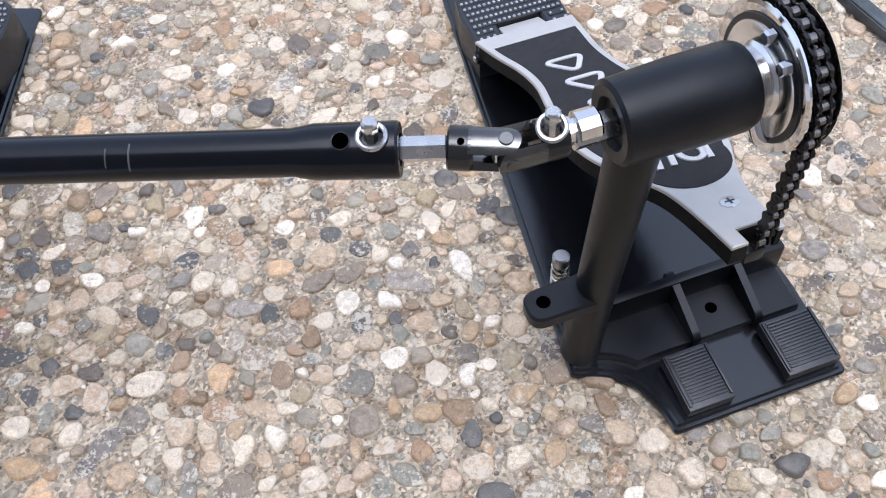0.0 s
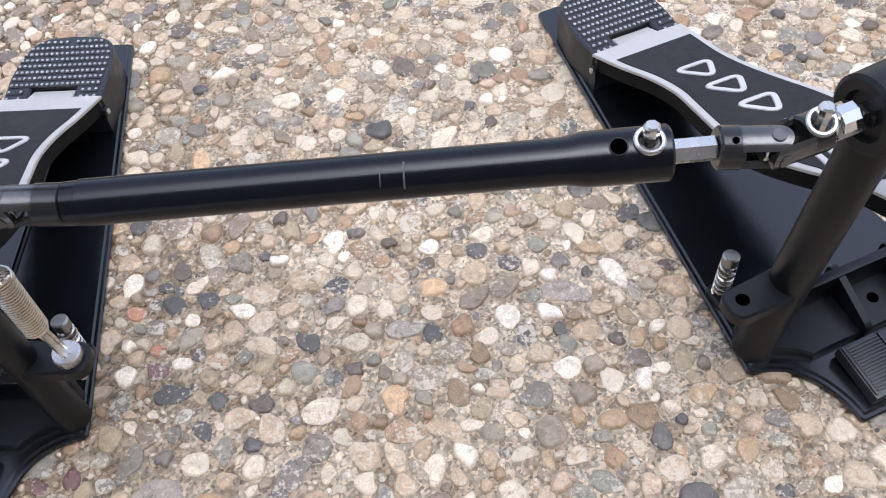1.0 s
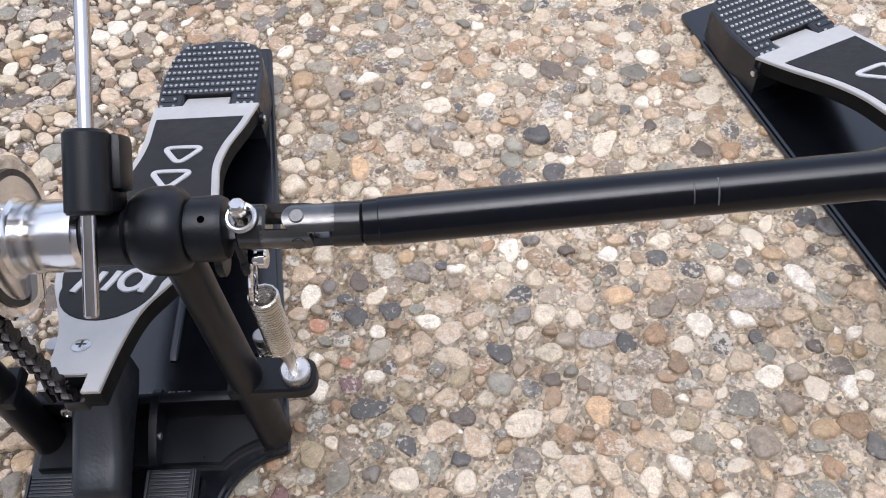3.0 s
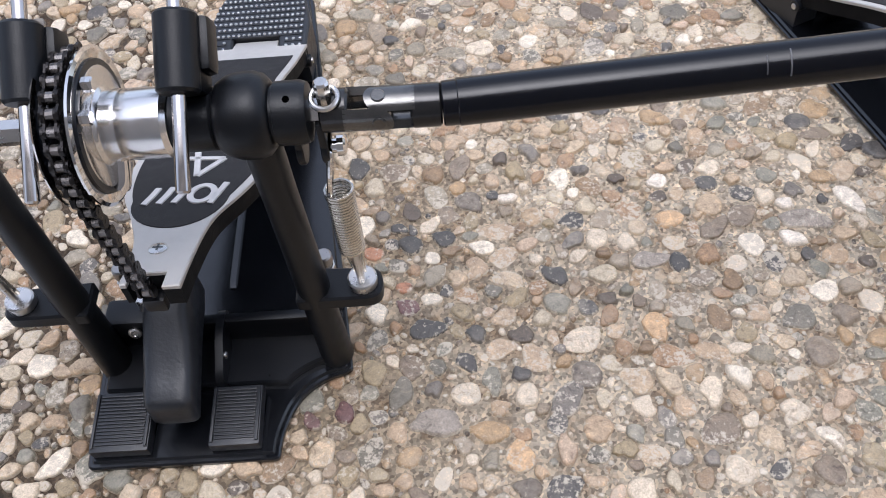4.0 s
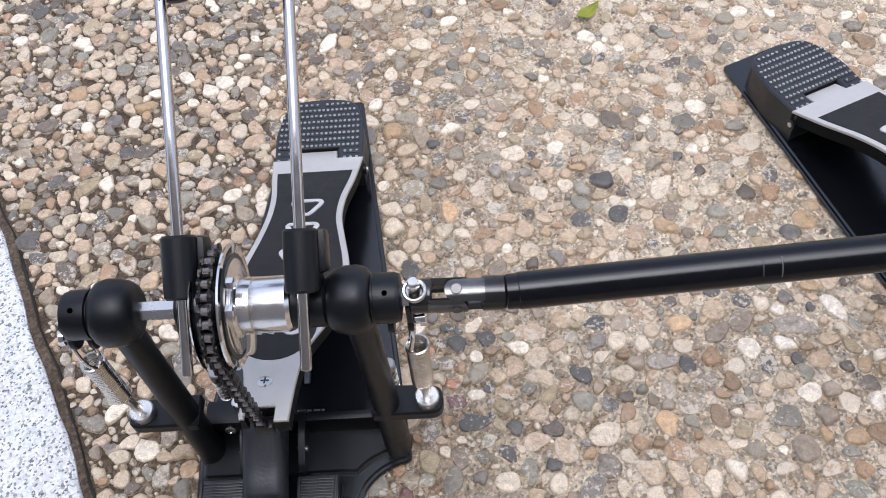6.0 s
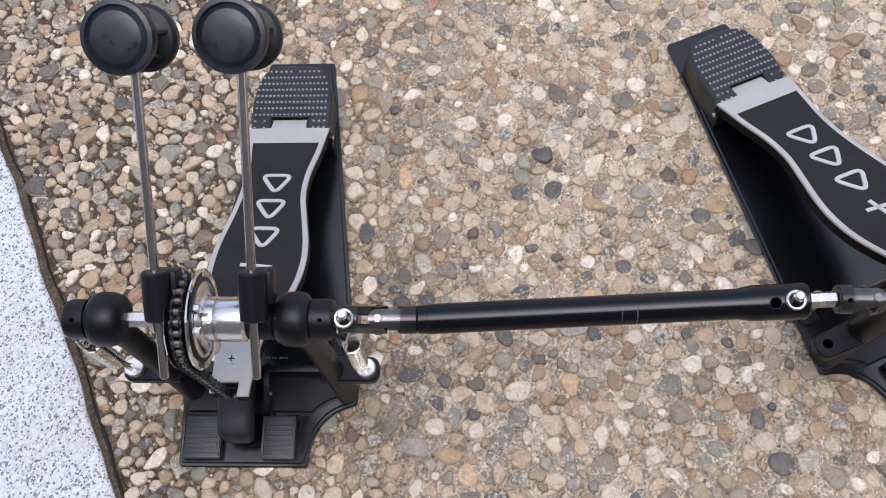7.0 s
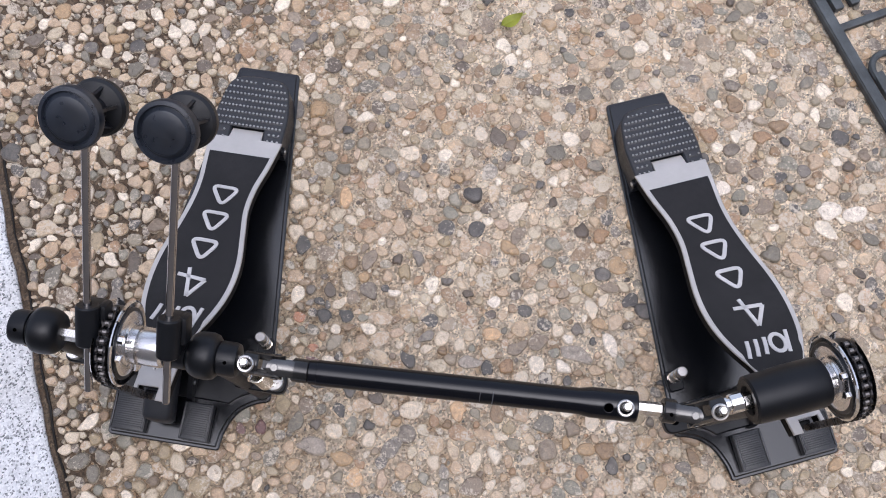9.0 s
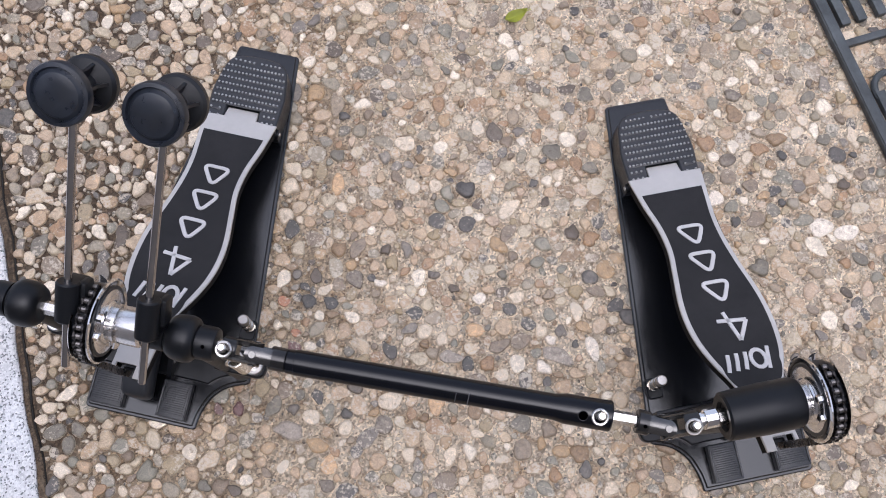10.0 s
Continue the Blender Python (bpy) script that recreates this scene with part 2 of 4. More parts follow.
def lathe(bm, origin, axis, profile, seg=28):
    """Turns a profile of (along, radius) round an axis, closed at both ends."""
    u, v, w = frame_of(axis)
    o = Vector(origin)
    rings = []
    for s, r in profile:
        rings.append([bm.verts.new(o + w * s + (u * math.cos(a) + v * math.sin(a)) * max(r, 1e-5)) for a in [2 * math.pi * (i + 0.5) / seg for i in range(seg)]])
    for a, b in zip(rings, rings[1:]):
        for i in range(seg):
            j = (i + 1) % seg
            bm.faces.new((a[i], a[j], b[j], b[i]))
    bm.faces.new(rings[0][::-1])
    bm.faces.new(rings[-1])
    return bm


def rod(bm, p0, p1, r, seg=20, b=0.0006, r1=None):
    d = (Vector(p1) - Vector(p0)).length
    r1 = r if r1 is None else r1
    return lathe(bm, p0, Vector(p1) - Vector(p0), [(0, r - b), (b, r), (d - b, r1), (d, r1 - b)], seg)


def sweep(bm, pts, r, seg=8, closed=False):
    pts = [Vector(p) for p in pts]
    n = len(pts)
    rings, u = [], None
    for i, p in enumerate(pts):
        if closed:
            t = pts[(i + 1) % n] - pts[i - 1]
        else:
            t = pts[min(i + 1, n - 1)] - pts[max(i - 1, 0)]
        t.normalize()
        u = t.orthogonal().normalized() if u is None else (u - t * u.dot(t)).normalized()
        v = t.cross(u)
        rings.append([bm.verts.new(p + (u * math.cos(2 * math.pi * k / seg) + v * math.sin(2 * math.pi * k / seg)) * r) for k in range(seg)])
    for i in range(n if closed else n - 1):
        a, b = rings[i], rings[(i + 1) % n]
        for k in range(seg):
            bm.faces.new((a[k], a[(k + 1) % seg], b[(k + 1) % seg], b[k]))
    if not closed:
        bm.faces.new(rings[0][::-1])
        bm.faces.new(rings[-1])
    return bm


def inset_outline(pts, d):
    """Moves a counter-clockwise outline inwards by d."""
    out = []
    n = len(pts)
    for i in range(n):
        p, a, b = Vector(pts[i]), Vector(pts[i - 1]), Vector(pts[(i + 1) % n])
        e1, e2 = (p - a).normalized(), (b - p).normalized()
        n1, n2 = Vector((-e1.y, e1.x)), Vector((-e2.y, e2.x))
        m = n1 + n2
        m = m / max(0.35, m.dot(m) / 2) if m.length > 1e-6 else n1
        out.append(p + m * d)
    return out


def prism(bm, pts, z0, z1, b=0.0008, draft=0.0):
    """A plate with that outline, its top edge chamfered by b; z may be a function of the place."""
    top = z1 if callable(z1) else (lambda x, y: z1)
    low = z0 if callable(z0) else (lambda x, y: z0)
    o1, o2 = inset_outline(pts, draft), inset_outline(pts, draft + b)
    rings = [[bm.verts.new((p[0], p[1], low(p[0], p[1]))) for p in pts],
             [bm.verts.new((p.x, p.y, top(p.x, p.y) - b)) for p in o1],
             [bm.verts.new((p.x, p.y, top(p.x, p.y))) for p in o2]]
    n = len(pts)
    for a, c in zip(rings, rings[1:]):
        for i in range(n):
            bm.faces.new((a[i], a[(i + 1) % n], c[(i + 1) % n], c[i]))
    bm.faces.new(rings[0][::-1])
    bm.faces.new(rings[2])
    return bm


def block(bm, lo, hi, b=0.0015, m=None):
    c = [(a + d) / 2 for a, d in zip(lo, hi)]
    s = [d - a for a, d in zip(lo, hi)]
    r = bmesh.ops.create_cube(bm, size=1, matrix=Matrix.Translation(c) @ Matrix.Diagonal((*s, 1)))
    edges = list({e for v in r["verts"] for e in v.link_edges})
    g = bmesh.ops.bevel(bm, geom=edges, offset=b, segments=2, affect="EDGES", profile=0.6)
    if m is not None:
        vs = {v for f in g["faces"] for v in f.verts} | {v for v in r["verts"] if v.is_valid}
        bmesh.ops.transform(bm, matrix=m, verts=list(vs))
    return bm


def rounded(corners, steps=5):
    """An outline from (x, y, radius) corners, counter-clockwise."""
    out, n = [], len(corners)
    for i in range(n):
        p = Vector(corners[i][:2])
        a, b = Vector(corners[i - 1][:2]) - p, Vector(corners[(i + 1) % n][:2]) - p
        r = min(corners[i][2], a.length * 0.49, b.length * 0.49)
        if r < 1e-5:
            out.append(p)
            continue
        a.normalize(), b.normalize()
        p0, p1 = p + a * r, p + b * r
        for k in range(steps + 1):
            t = k / steps
            out.append(p0 * (1 - t) ** 2 + p * 2 * t * (1 - t) + p1 * t * t)
    return out


def inset_corners(corners, d, least=0.0):
    """The same corner list moved inwards, its radii shrunk to match."""
    moved = inset_outline([c[:2] for c in corners], d)
    return [(p.x, p.y, max(least, c[2] - d) if c[2] > 0 else 0.0) for p, c in zip(moved, corners)]


def corner_prism(bm, corners, z0, z1, b=0.0008, draft=0.0, steps=5):
    """A plate from a corner list, its top edge chamfered; every level has its own clean outline."""
    top = z1 if callable(z1) else (lambda x, y: z1)
    rings = []
    for d, f in ((0.0, lambda x, y: z0), (draft, lambda x, y: top(x, y) - b), (draft + b, top)):
        rings.append([bm.verts.new((p.x, p.y, f(p.x, p.y))) for p in rounded(inset_corners(corners, d, 0.0006), steps)])
    n = len(rings[0])
    for a, c in zip(rings, rings[1:]):
        for i in range(n):
            bm.faces.new((a[i], a[(i + 1) % n], c[(i + 1) % n], c[i]))
    bm.faces.new(rings[0][::-1])
    bm.faces.new(rings[2])
    return bm


def smooth_line(knots, n):
    """Points along a Catmull-Rom line through knots."""
    k = [Vector(p) for p in knots]
    k = [2 * k[0] - k[1]] + k + [2 * k[-1] - k[-2]]
    out = []
    for i in range(1, len(k) - 2):
        for j in range(n):
            t = j / n
            a, b, c, d = k[i - 1], k[i], k[i + 1], k[i + 2]
            out.append(0.5 * (2 * b + (c - a) * t + (2 * a - 5 * b + 4 * c - d) * t * t + (3 * b - a - 3 * c + d) * t ** 3))
    return out + [k[-2]]


def ribbon(bm, pts, width, base, top, closed=False):
    """A raised flat stroke along pts; base and top give the heights at (x, y)."""
    pts = [Vector(p) for p in pts]
    n = len(pts)
    rows = []
    for i, p in enumerate(pts):
        if closed:
            t = pts[(i + 1) % n] - pts[i - 1]
        else:
            t = pts[min(i + 1, n - 1)] - pts[max(i - 1, 0)]
        t.normalize()
        s = Vector((-t.y, t.x)) * width / 2
        row = []
        for q, f in ((p - s, base), (p - s * 0.8, top), (p + s * 0.8, top), (p + s, base)):
            row.append(bm.verts.new((q.x, q.y, f(q.x, q.y))))
        rows.append(row)
    for i in range(n if closed else n - 1):
        a, b = rows[i], rows[(i + 1) % n]
        for k in range(3):
            bm.faces.new((a[k], b[k], b[k + 1], a[k + 1]))
    if not closed:
        bm.faces.new(rows[0])
        bm.faces.new(rows[-1][::-1])
    return bm


# ---- drum pedals ----
# Own frame of a pedal: x across, y from the toe end to the heel, z up; the drive shaft comes in at +x.
CX = 0.0175
AXIS_Y, AXIS_Z = 0.055, 0.1965
LINE_R = [(0.0335, 0.0240), (0.0335, 0.042), (0.0345, 0.064), (0.0375, 0.080), (0.0465, 0.100), (0.0530, 0.120), (0.0553, 0.140), (0.0540, 0.160),
          (0.0492, 0.185), (0.0447, 0.210), (0.0452, 0.235), (0.0500, 0.262), (0.0537, 0.292)]
LINE_L = [(0.0055, 0.0265), (0.0052, 0.042), (0.0025, 0.060), (-0.0050, 0.080), (-0.0142, 0.100), (-0.0182, 0.120), (-0.0192, 0.140), (-0.0178, 0.160),
          (-0.0130, 0.190), (-0.0105, 0.215), (-0.0108, 0.238), (-0.0140, 0.262), (-0.0180, 0.292)]


def board_top(x, y, lift=0.0):
    return 0.0414 + 0.359 * (0.2725 - y) + lift


def pedal_base(root, mk, clamp):
    """The floor plate with its notch beside the post, the toe pads, crossbar and side lugs."""
    notch = [(0.0515, 0.006), (0.0530, 0.016), (0.0580, 0.030), (0.0660, 0.040), (0.0760, 0.0462), (0.0850, 0.0492)]
    line = [Vector(p) for p in smooth_line(notch, 4)]
    corners = [(-0.0148, 0.3835, 0.004), (-0.0553, 0.066, 0.01), (-0.0515, 0.0, 0.004), (0.0515, 0.0, 0.003)] + [(p.x, p.y, 0.0) for p in line] + [(0.0885, 0.0515, 0.003), (0.0478, 0.3835, 0.004)]
    bm = bmesh.new()
    corner_prism(bm, corners, 0.0004, 0.0034, 0.0009)
    corner_prism(bm, inset_corners(corners, 0.0024, 0.002), 0.003, 0.0048, 0.0006, 0.0008)
    base = mk("base_plate", bm, FLOOR, root, "glossy black steel floor plate with a notched corner")
    # low deck in front of the crossbar
    bm = bmesh.new()
    rim = [(p.x - 0.0085, p.y + 0.0065, 0.0) for p in line if p.y > 0.034]
    prism(bm, rounded([(-0.0480, 0.0725, 0.001), (-0.0475, 0.0425, 0.002)] + [(0.0430, 0.0425, 0.0)] + rim + [(0.0775, 0.0725, 0.001)]), 0.005, lambda x, y: 0.0098 + 0.06 * (y - 0.0425), 0.0012)
    mk("deck", bm, BLACK, base)
    for x0, x1 in ((-0.0485, -0.0168), (0.0150, 0.0420)):
        bm = bmesh.new()
        m = Matrix.Translation((0, 0.006, 0.0)) @ Matrix.Rotation(radians(5), 4, "X") @ Matrix.Translation((0, -0.006, 0.0))
        block(bm, (x0, 0.006, 0.004), (x1, 0.0395, 0.0125), 0.0014, m)
        pad = mk("toe_pad", bm, PAD, root, "ribbed black rubber toe pad")
        bm = bmesh.new()
        for i in range(15):
            y = 0.0095 + i * 0.00192
            block(bm, (x0 + 0.003, y, 0.012), (x1 - 0.003, y + 0.0011, 0.0136), 0.0003, m)
        mk("ribs", bm, PAD, pad)
        for x in (x0 + 0.0008, x1 - 0.0024):
            bm = bmesh.new()
            block(bm, (x, 0.008, 0.012), (x + 0.0016, 0.0385, 0.0139), 0.0004, m)
            mk("pad_rim", bm, PAD, pad)
    bm = bmesh.new()
    block(bm, (-0.050, 0.0700, 0.004), (0.083, 0.0765, 0.0295), 0.002)
    mk("crossbar", bm, BLACK, root)
    # stiffening rib pressed into the floor under the board
    if clamp:
        bm = bmesh.new()
        sweep(bm, [(0.0130, 0.285, 0.0052), (0.0140, 0.200, 0.0052), (0.0150, 0.114, 0.0052), (0.0150, 0.110, 0.0040)], 0.0024, 10)
        mk("floor_rib", bm, FLOOR, base)
        for k, w in enumerate((0.0021, 0.0014, 0.0024, 0.0017, 0.0022, 0.0012, 0.0026, 0.0018, 0.0020)):
            bm = bmesh.new()
            block(bm, (0.0040 + 0.0028 * k, 0.0884, 0.0046), (0.0040 + 0.0028 * k + w, 0.0898, 0.0051), 0.0001)
            mk("marking_bar", bm, SCRATCH, base)
    else:
        # black disc in place of the shade in an anchor hole
        bm = bmesh.new()
        lathe(bm, (0.0, 0.0585, 0.0099), (0, 0, 1), [(0, 0.0034), (0.0012, 0.0034), (0.0014, 0.0030)], 18)
        mk("anchor_hole", bm, HOLE_SHADE, base)
    # lugs for the hoop clamp
    for x in (-0.0195, 0.0185):
        bm = bmesh.new()
        pts = rounded([(0.036, 0.004, 0.001), (0.080, 0.004, 0.001), (0.080, 0.030, 0.006), (0.064, 0.0305, 0.008), (0.041, 0.0185, 0.005)] if clamp else [(0.040, 0.004, 0.001), (0.080, 0.004, 0.001), (0.080, 0.029, 0.004), (0.072, 0.029, 0.004), (0.041, 0.0165, 0.004)])
        w = 0.0022
        a = [bm.verts.new((x - w, p[0], p[1])) for p in pts]
        b = [bm.verts.new((x + w, p[0], p[1])) for p in pts]
        bm.faces.new(a)
        bm.faces.new(b[::-1])
        for i in range(len(pts)):
            j = (i + 1) % len(pts)
            bm.faces.new((a[i], b[i], b[j], a[j]))
        lug = mk("clamp_lug", bm, BLACK, root)
        if clamp:
            bm = bmesh.new()
            rod(bm, (x - 0.0032, 0.055, 0.020), (x + 0.0032, 0.055, 0.020), 0.0022, 12, 0.0004)
            mk("pivot_pin", bm, ZINC, lug)
    if clamp:
        bm = bmesh.new()
        prof = smooth_line([(0.0875, 0.040), (0.0870, 0.063), (0.079, 0.0700), (0.064, 0.0655), (0.048, 0.0550), (0.033, 0.0455), (0.0215, 0.0400), (0.0160, 0.0350), (0.0150, 0.0210)], 4)
        back = smooth_line([(0.0180, 0.0150), (0.026, 0.018), (0.040, 0.024), (0.058, 0.030), (0.076, 0.034)], 4)
        pts = [Vector(p) for p in prof] + [Vector(p) for p in back]
        rings = []
        for i in range(15):
            g = -1 + i / 7
            k = 0.0048 * (1 - math.sqrt(1 - 0.97 * g ** 4))
            q = inset_outline(pts, k) if k > 1e-6 else pts
            # the lever is wider at its belly than at its top
            rings.append([bm.verts.new((-0.0010 + (0.0128 - 0.055 * max(0.0, p[1] - 0.048)) * g, p[0], p[1])) for p in q])
        n = len(pts)
        for a, b in zip(rings, rings[1:]):
            for i in range(n):
                bm.faces.new((a[i], a[(i + 1) % n], b[(i + 1) % n], b[i]))
        bm.faces.new(rings[0][::-1])
        bm.faces.new(rings[-1])
        mk("hoop_clamp", bm, CLAMP, root, "black cast hoop clamp lever with a rounded back", 40)
        # clamp bolt block beside the lever
        bm = bmesh.new()
        block(bm, (-0.043, 0.066, 0.026), (-0.017, 0.083, 0.040), 0.003)
        nut_block = mk("clamp_block", bm, CAST, root)
        bm = bmesh.new()
        lathe(bm, (-0.027, 0.0655, 0.032), (0, -1, 0.25), [(0, 0.0036), (0.0012, 0.0036), (0.0014, 0.0022), (0.0008, 0.0018)], 16)
        mk("socket_rim", bm, ZINC, nut_block)
        bm = bmesh.new()
        rod(bm, (-0.0195, 0.077, 0.038), (-0.0195, 0.077, 0.049), 0.0045, 14)
        mk("clamp_bolt", bm, ZINC, nut_block)
    # sprung anchor screws behind the posts
    for x in ((0.076, -0.0385) if clamp else (0.0745,)):
        bm = bmesh.new()
        lathe(bm, (x, 0.101, 0.0355), (0, 0.04, 1), [(0.0015, 0.0042), (0.0020, 0.0049), (0.0078, 0.0049), (0.0088, 0.0040)], 20)
        rod(bm, (x, 0.101, 0.004), (x, 0.101, 0.038), 0.0022, 10)
        screw = mk("anchor_screw", bm, DULL, root, "zinc anchor screw with a coil spring")
        bm = bmesh.new()
        sweep(bm, [(x + 0.0045 * math.cos(a), 0.101 + 0.0045 * math.sin(a), 0.0085 + 0.0280 * a / (13 * math.pi)) for a in [k * math.pi / 6 for k in range(79)]], 0.0009, 6)
        mk("screw_spring", bm, COIL, screw)
        bm = bmesh.new()
        prism(bm, rounded([(x - 0.008, 0.089, 0.003), (x + 0.006, 0.089, 0.004), (x + 0.006, 0.108, 0.004), (x - 0.008, 0.108, 0.003)]), 0.004, 0.0085, 0.001)
        mk("screw_boss", bm, BLACK, root)


def pedal_heel(root, mk):
    pts = [(-0.0168, 0.2865, 0.0), (0.0005, 0.2865, 0.0), (0.0015, 0.3040, 0.0), (0.0325, 0.3040, 0.0), (0.0335, 0.2865, 0.0), (0.0530, 0.2865, 0.0),
           (0.0545, 0.3200, 0.008), (0.0475, 0.3590, 0.028), (0.0175, 0.3625, 0.012), (-0.0115, 0.3590, 0.028), (-0.0185, 0.3200, 0.008)]
    bm = bmesh.new()
    corner_prism(bm, pts, 0.004, lambda x, y: 0.0335 - 0.05 * max(0.0, y - 0.31), 0.0014, 0.0004, 6)
    heel = mk("heel_plate", bm, PAD, root, "black heel plate with rows of small steel studs", 30)
    bm = bmesh.new()
    for r in range(10):
        y = 0.2925 + r * 0.0068
        half = 0.0325 if y < 0.335 else 0.0325 * math.sqrt(max(0.0, 1 - ((y - 0.333) / 0.030) ** 2))
        z = 0.0336 - 0.05 * max(0.0, y - 0.31)
        runs = [(CX - half, CX + half)] if y > 0.306 else [(CX - half, -0.0035), (0.0375, CX + half)]
        if y > 0.347:
            runs = [(CX - half, CX - 0.002), (CX + 0.003, CX + half)]
        for x0, x1 in runs:
            rb = bmesh.new()
            block(rb, (x0, y - 0.0021, z - 0.001), (x1, y + 0.0021, z + 0.0004), 0.0003)
            mk("ridge", rb, PAD, heel)
            n = max(2, int((x1 - x0 - 0.002) / 0.0034))
            for k in range(n):
                x = x0 + 0.0015 + (x1 - x0 - 0.003) * k / (n - 1)
                lathe(bm, (x, y, z), (0, 0, 1), [(0, 0.0013), (0.0010, 0.0012), (0.0016, 0.0005)], 6)
    mk("studs", bm, ZINC, heel, "small steel grip studs")
    bm = bmesh.new()
    rod(bm, (-0.0195, 0.2885, 0.0225), (0.0553, 0.2885, 0.0225), 0.0045, 14)
    hinge = mk("hinge_barrel", bm, BLACK, root)
    bm = bmesh.new()
    rod(bm, (0.0545, 0.2885, 0.0225), (0.0562, 0.2885, 0.0225), 0.0022, 12, 0.0003)
    mk("hinge_pin", bm, ZINC, hinge)


def pedal_board(root, mk, flip):
    """Footboard: silver board, dark grip field, raised marks. flip keeps the marks readable on a mirrored pedal."""
    right = [Vector(p) for p in smooth_line(LINE_R, 5)]
    left = [Vector(p) for p in smooth_line(LINE_L, 5)]
    tongue = [Vector(p) for p in ((0.0330, 0.2925), (0.0322, 0.3032), (0.0020, 0.3032), (0.0012, 0.2925))]
    toe_slot = [Vector(p) for p in ((0.0062, 0.0265), (0.0090, 0.0265), (0.0090, 0.0345), (0.0250, 0.0345), (0.0255, 0.0240))]
    outline = toe_slot + right + tongue + left[::-1][:-1]
    bm = bmesh.new()
    prism(bm, outline, lambda x, y: board_top(x, y, -0.0025), board_top, 0.0006)
    board = mk("footboard", bm, SILVER, root, "silver footboard with a charcoal grip field", 30)
    # dark casting under the board
    core_r = [p - Vector((0.0006, 0)) for p in right]
    core_l = [p + Vector((0.0006, 0)) for p in left]
    bm = bmesh.new()
    prism(bm, toe_slot + core_r + core_l[::-1][:-1], lambda x, y: board_top(x, y, -0.0135), lambda x, y: board_top(x, y, -0.0024), 0.0004)
    mk("board_casting", bm, UNDER, board, "black casting under the footboard", 30)
    # grip field inside a silver rim
    gr = [p - Vector((0.0042, 0)) for p in right if 0.094 < p.y < 0.272]
    gl = [p + Vector((0.0042, 0)) for p in left if 0.094 < p.y < 0.272]
    y0 = gr[0].y
    low = [Vector((CX + (gl[0].x - CX) * math.cos(a) * 1.0, y0 - 0.0265 * math.sin(a))) for a in [math.pi * k / 16 for k in range(1, 16)]]
    low = [Vector((p.x if p.x < CX else CX + (gr[0].x - CX) * (p.x - CX) / (CX - gl[0].x), p.y)) for p in low]
    field = low + gr + [Vector((gr[-1].x + 0.0005, 0.2725)), Vector((gl[-1].x - 0.0005, 0.2725))] + gl[::-1]
    bm = bmesh.new()
    prism(bm, field, lambda x, y: board_top(x, y, -0.001), lambda x, y: board_top(x, y, 0.0005), 0.0003)
    mk("grip_field", bm, GRIP, board, "charcoal non-slip grip field", 30)

    def mark(name, pts, width, closed=False, label="", split=False):
        pts = [(2 * CX - p[0], p[1]) if flip else (p[0], p[1]) for p in pts]
        b = bmesh.new()
        for run in (list(zip(pts, pts[1:])) if split else [pts]):
            ribbon(b, run, width, lambda x, y: board_top(x, y, 0.0002), lambda x, y: board_top(x, y, 0.0013), closed)
        mk(name, b, MARK, board, label, 30)

    for y in (0.2245, 0.1955, 0.1655):
        mark("zero_mark", rounded([(0.0050, y + 0.0078, 0.007), (0.0305, y + 0.0072, 0.007), (0.0190, y - 0.0132, 0.007)]), 0.0040, True, "raised silver zero shaped as a rounded triangle")
    four = [(CX - 0.0040, 0.1436), (CX + 0.0015, 0.1165), (CX + 0.0128, 0.1337), (CX - 0.0120, 0.1364)]
    mark("four_mark", four, 0.0038, False, "raised silver figure four", True)
    mark("logo_mark", [(0.0262 + 0.0060 * math.cos(a), 0.0985 + 0.0078 * math.sin(a)) for a in [k * math.pi / 8 for k in range(16)]], 0.0038, True, "raised silver oval ring of the maker's mark")
    mark("logo_mark", [(0.0368, 0.1075), (0.0322, 0.0885)], 0.0036)
    for x in (0.0160, 0.0085, 0.0010):
        mark("logo_mark", [(x + 0.0012, 0.1060), (x - 0.0002, 0.0990), (x - 0.0026, 0.0910)], 0.0038)
    n = Vector((0, 0.359, 1)).normalized()
    o = Vector((CX - 0.0012, 0.0527, board_top(0, 0.0527)))
    bm = bmesh.new()
    lathe(bm, o, n, [(-0.001, 0.0045), (0.0004, 0.0045), (0.0009, 0.0036)], 20)
    screw = mk("board_screw", bm, ZINC, board, "cross-head zinc screw")
    # dark cross laid on the head paints the shade of a recessed slot
    bm = bmesh.new()
    for d in (Vector((1, 0, 0)), n.cross(Vector((1, 0, 0)))):
        s = n.cross(d) * 0.0005
        p = o + n * 0.00095
        q = [p - d * 0.0024 - s, p + d * 0.0024 - s, p + d * 0.0024 + s, p - d * 0.0024 + s]
        vs = [bm.verts.new(v) for v in q] + [bm.verts.new(v + n * 0.00012) for v in q]
        bm.faces.new(vs[4:])
        for i in range(4):
            bm.faces.new((vs[i], vs[(i + 1) % 4], vs[4 + (i + 1) % 4], vs[4 + i]))
    mk("cross_slot", bm, DARKSTEEL, screw)


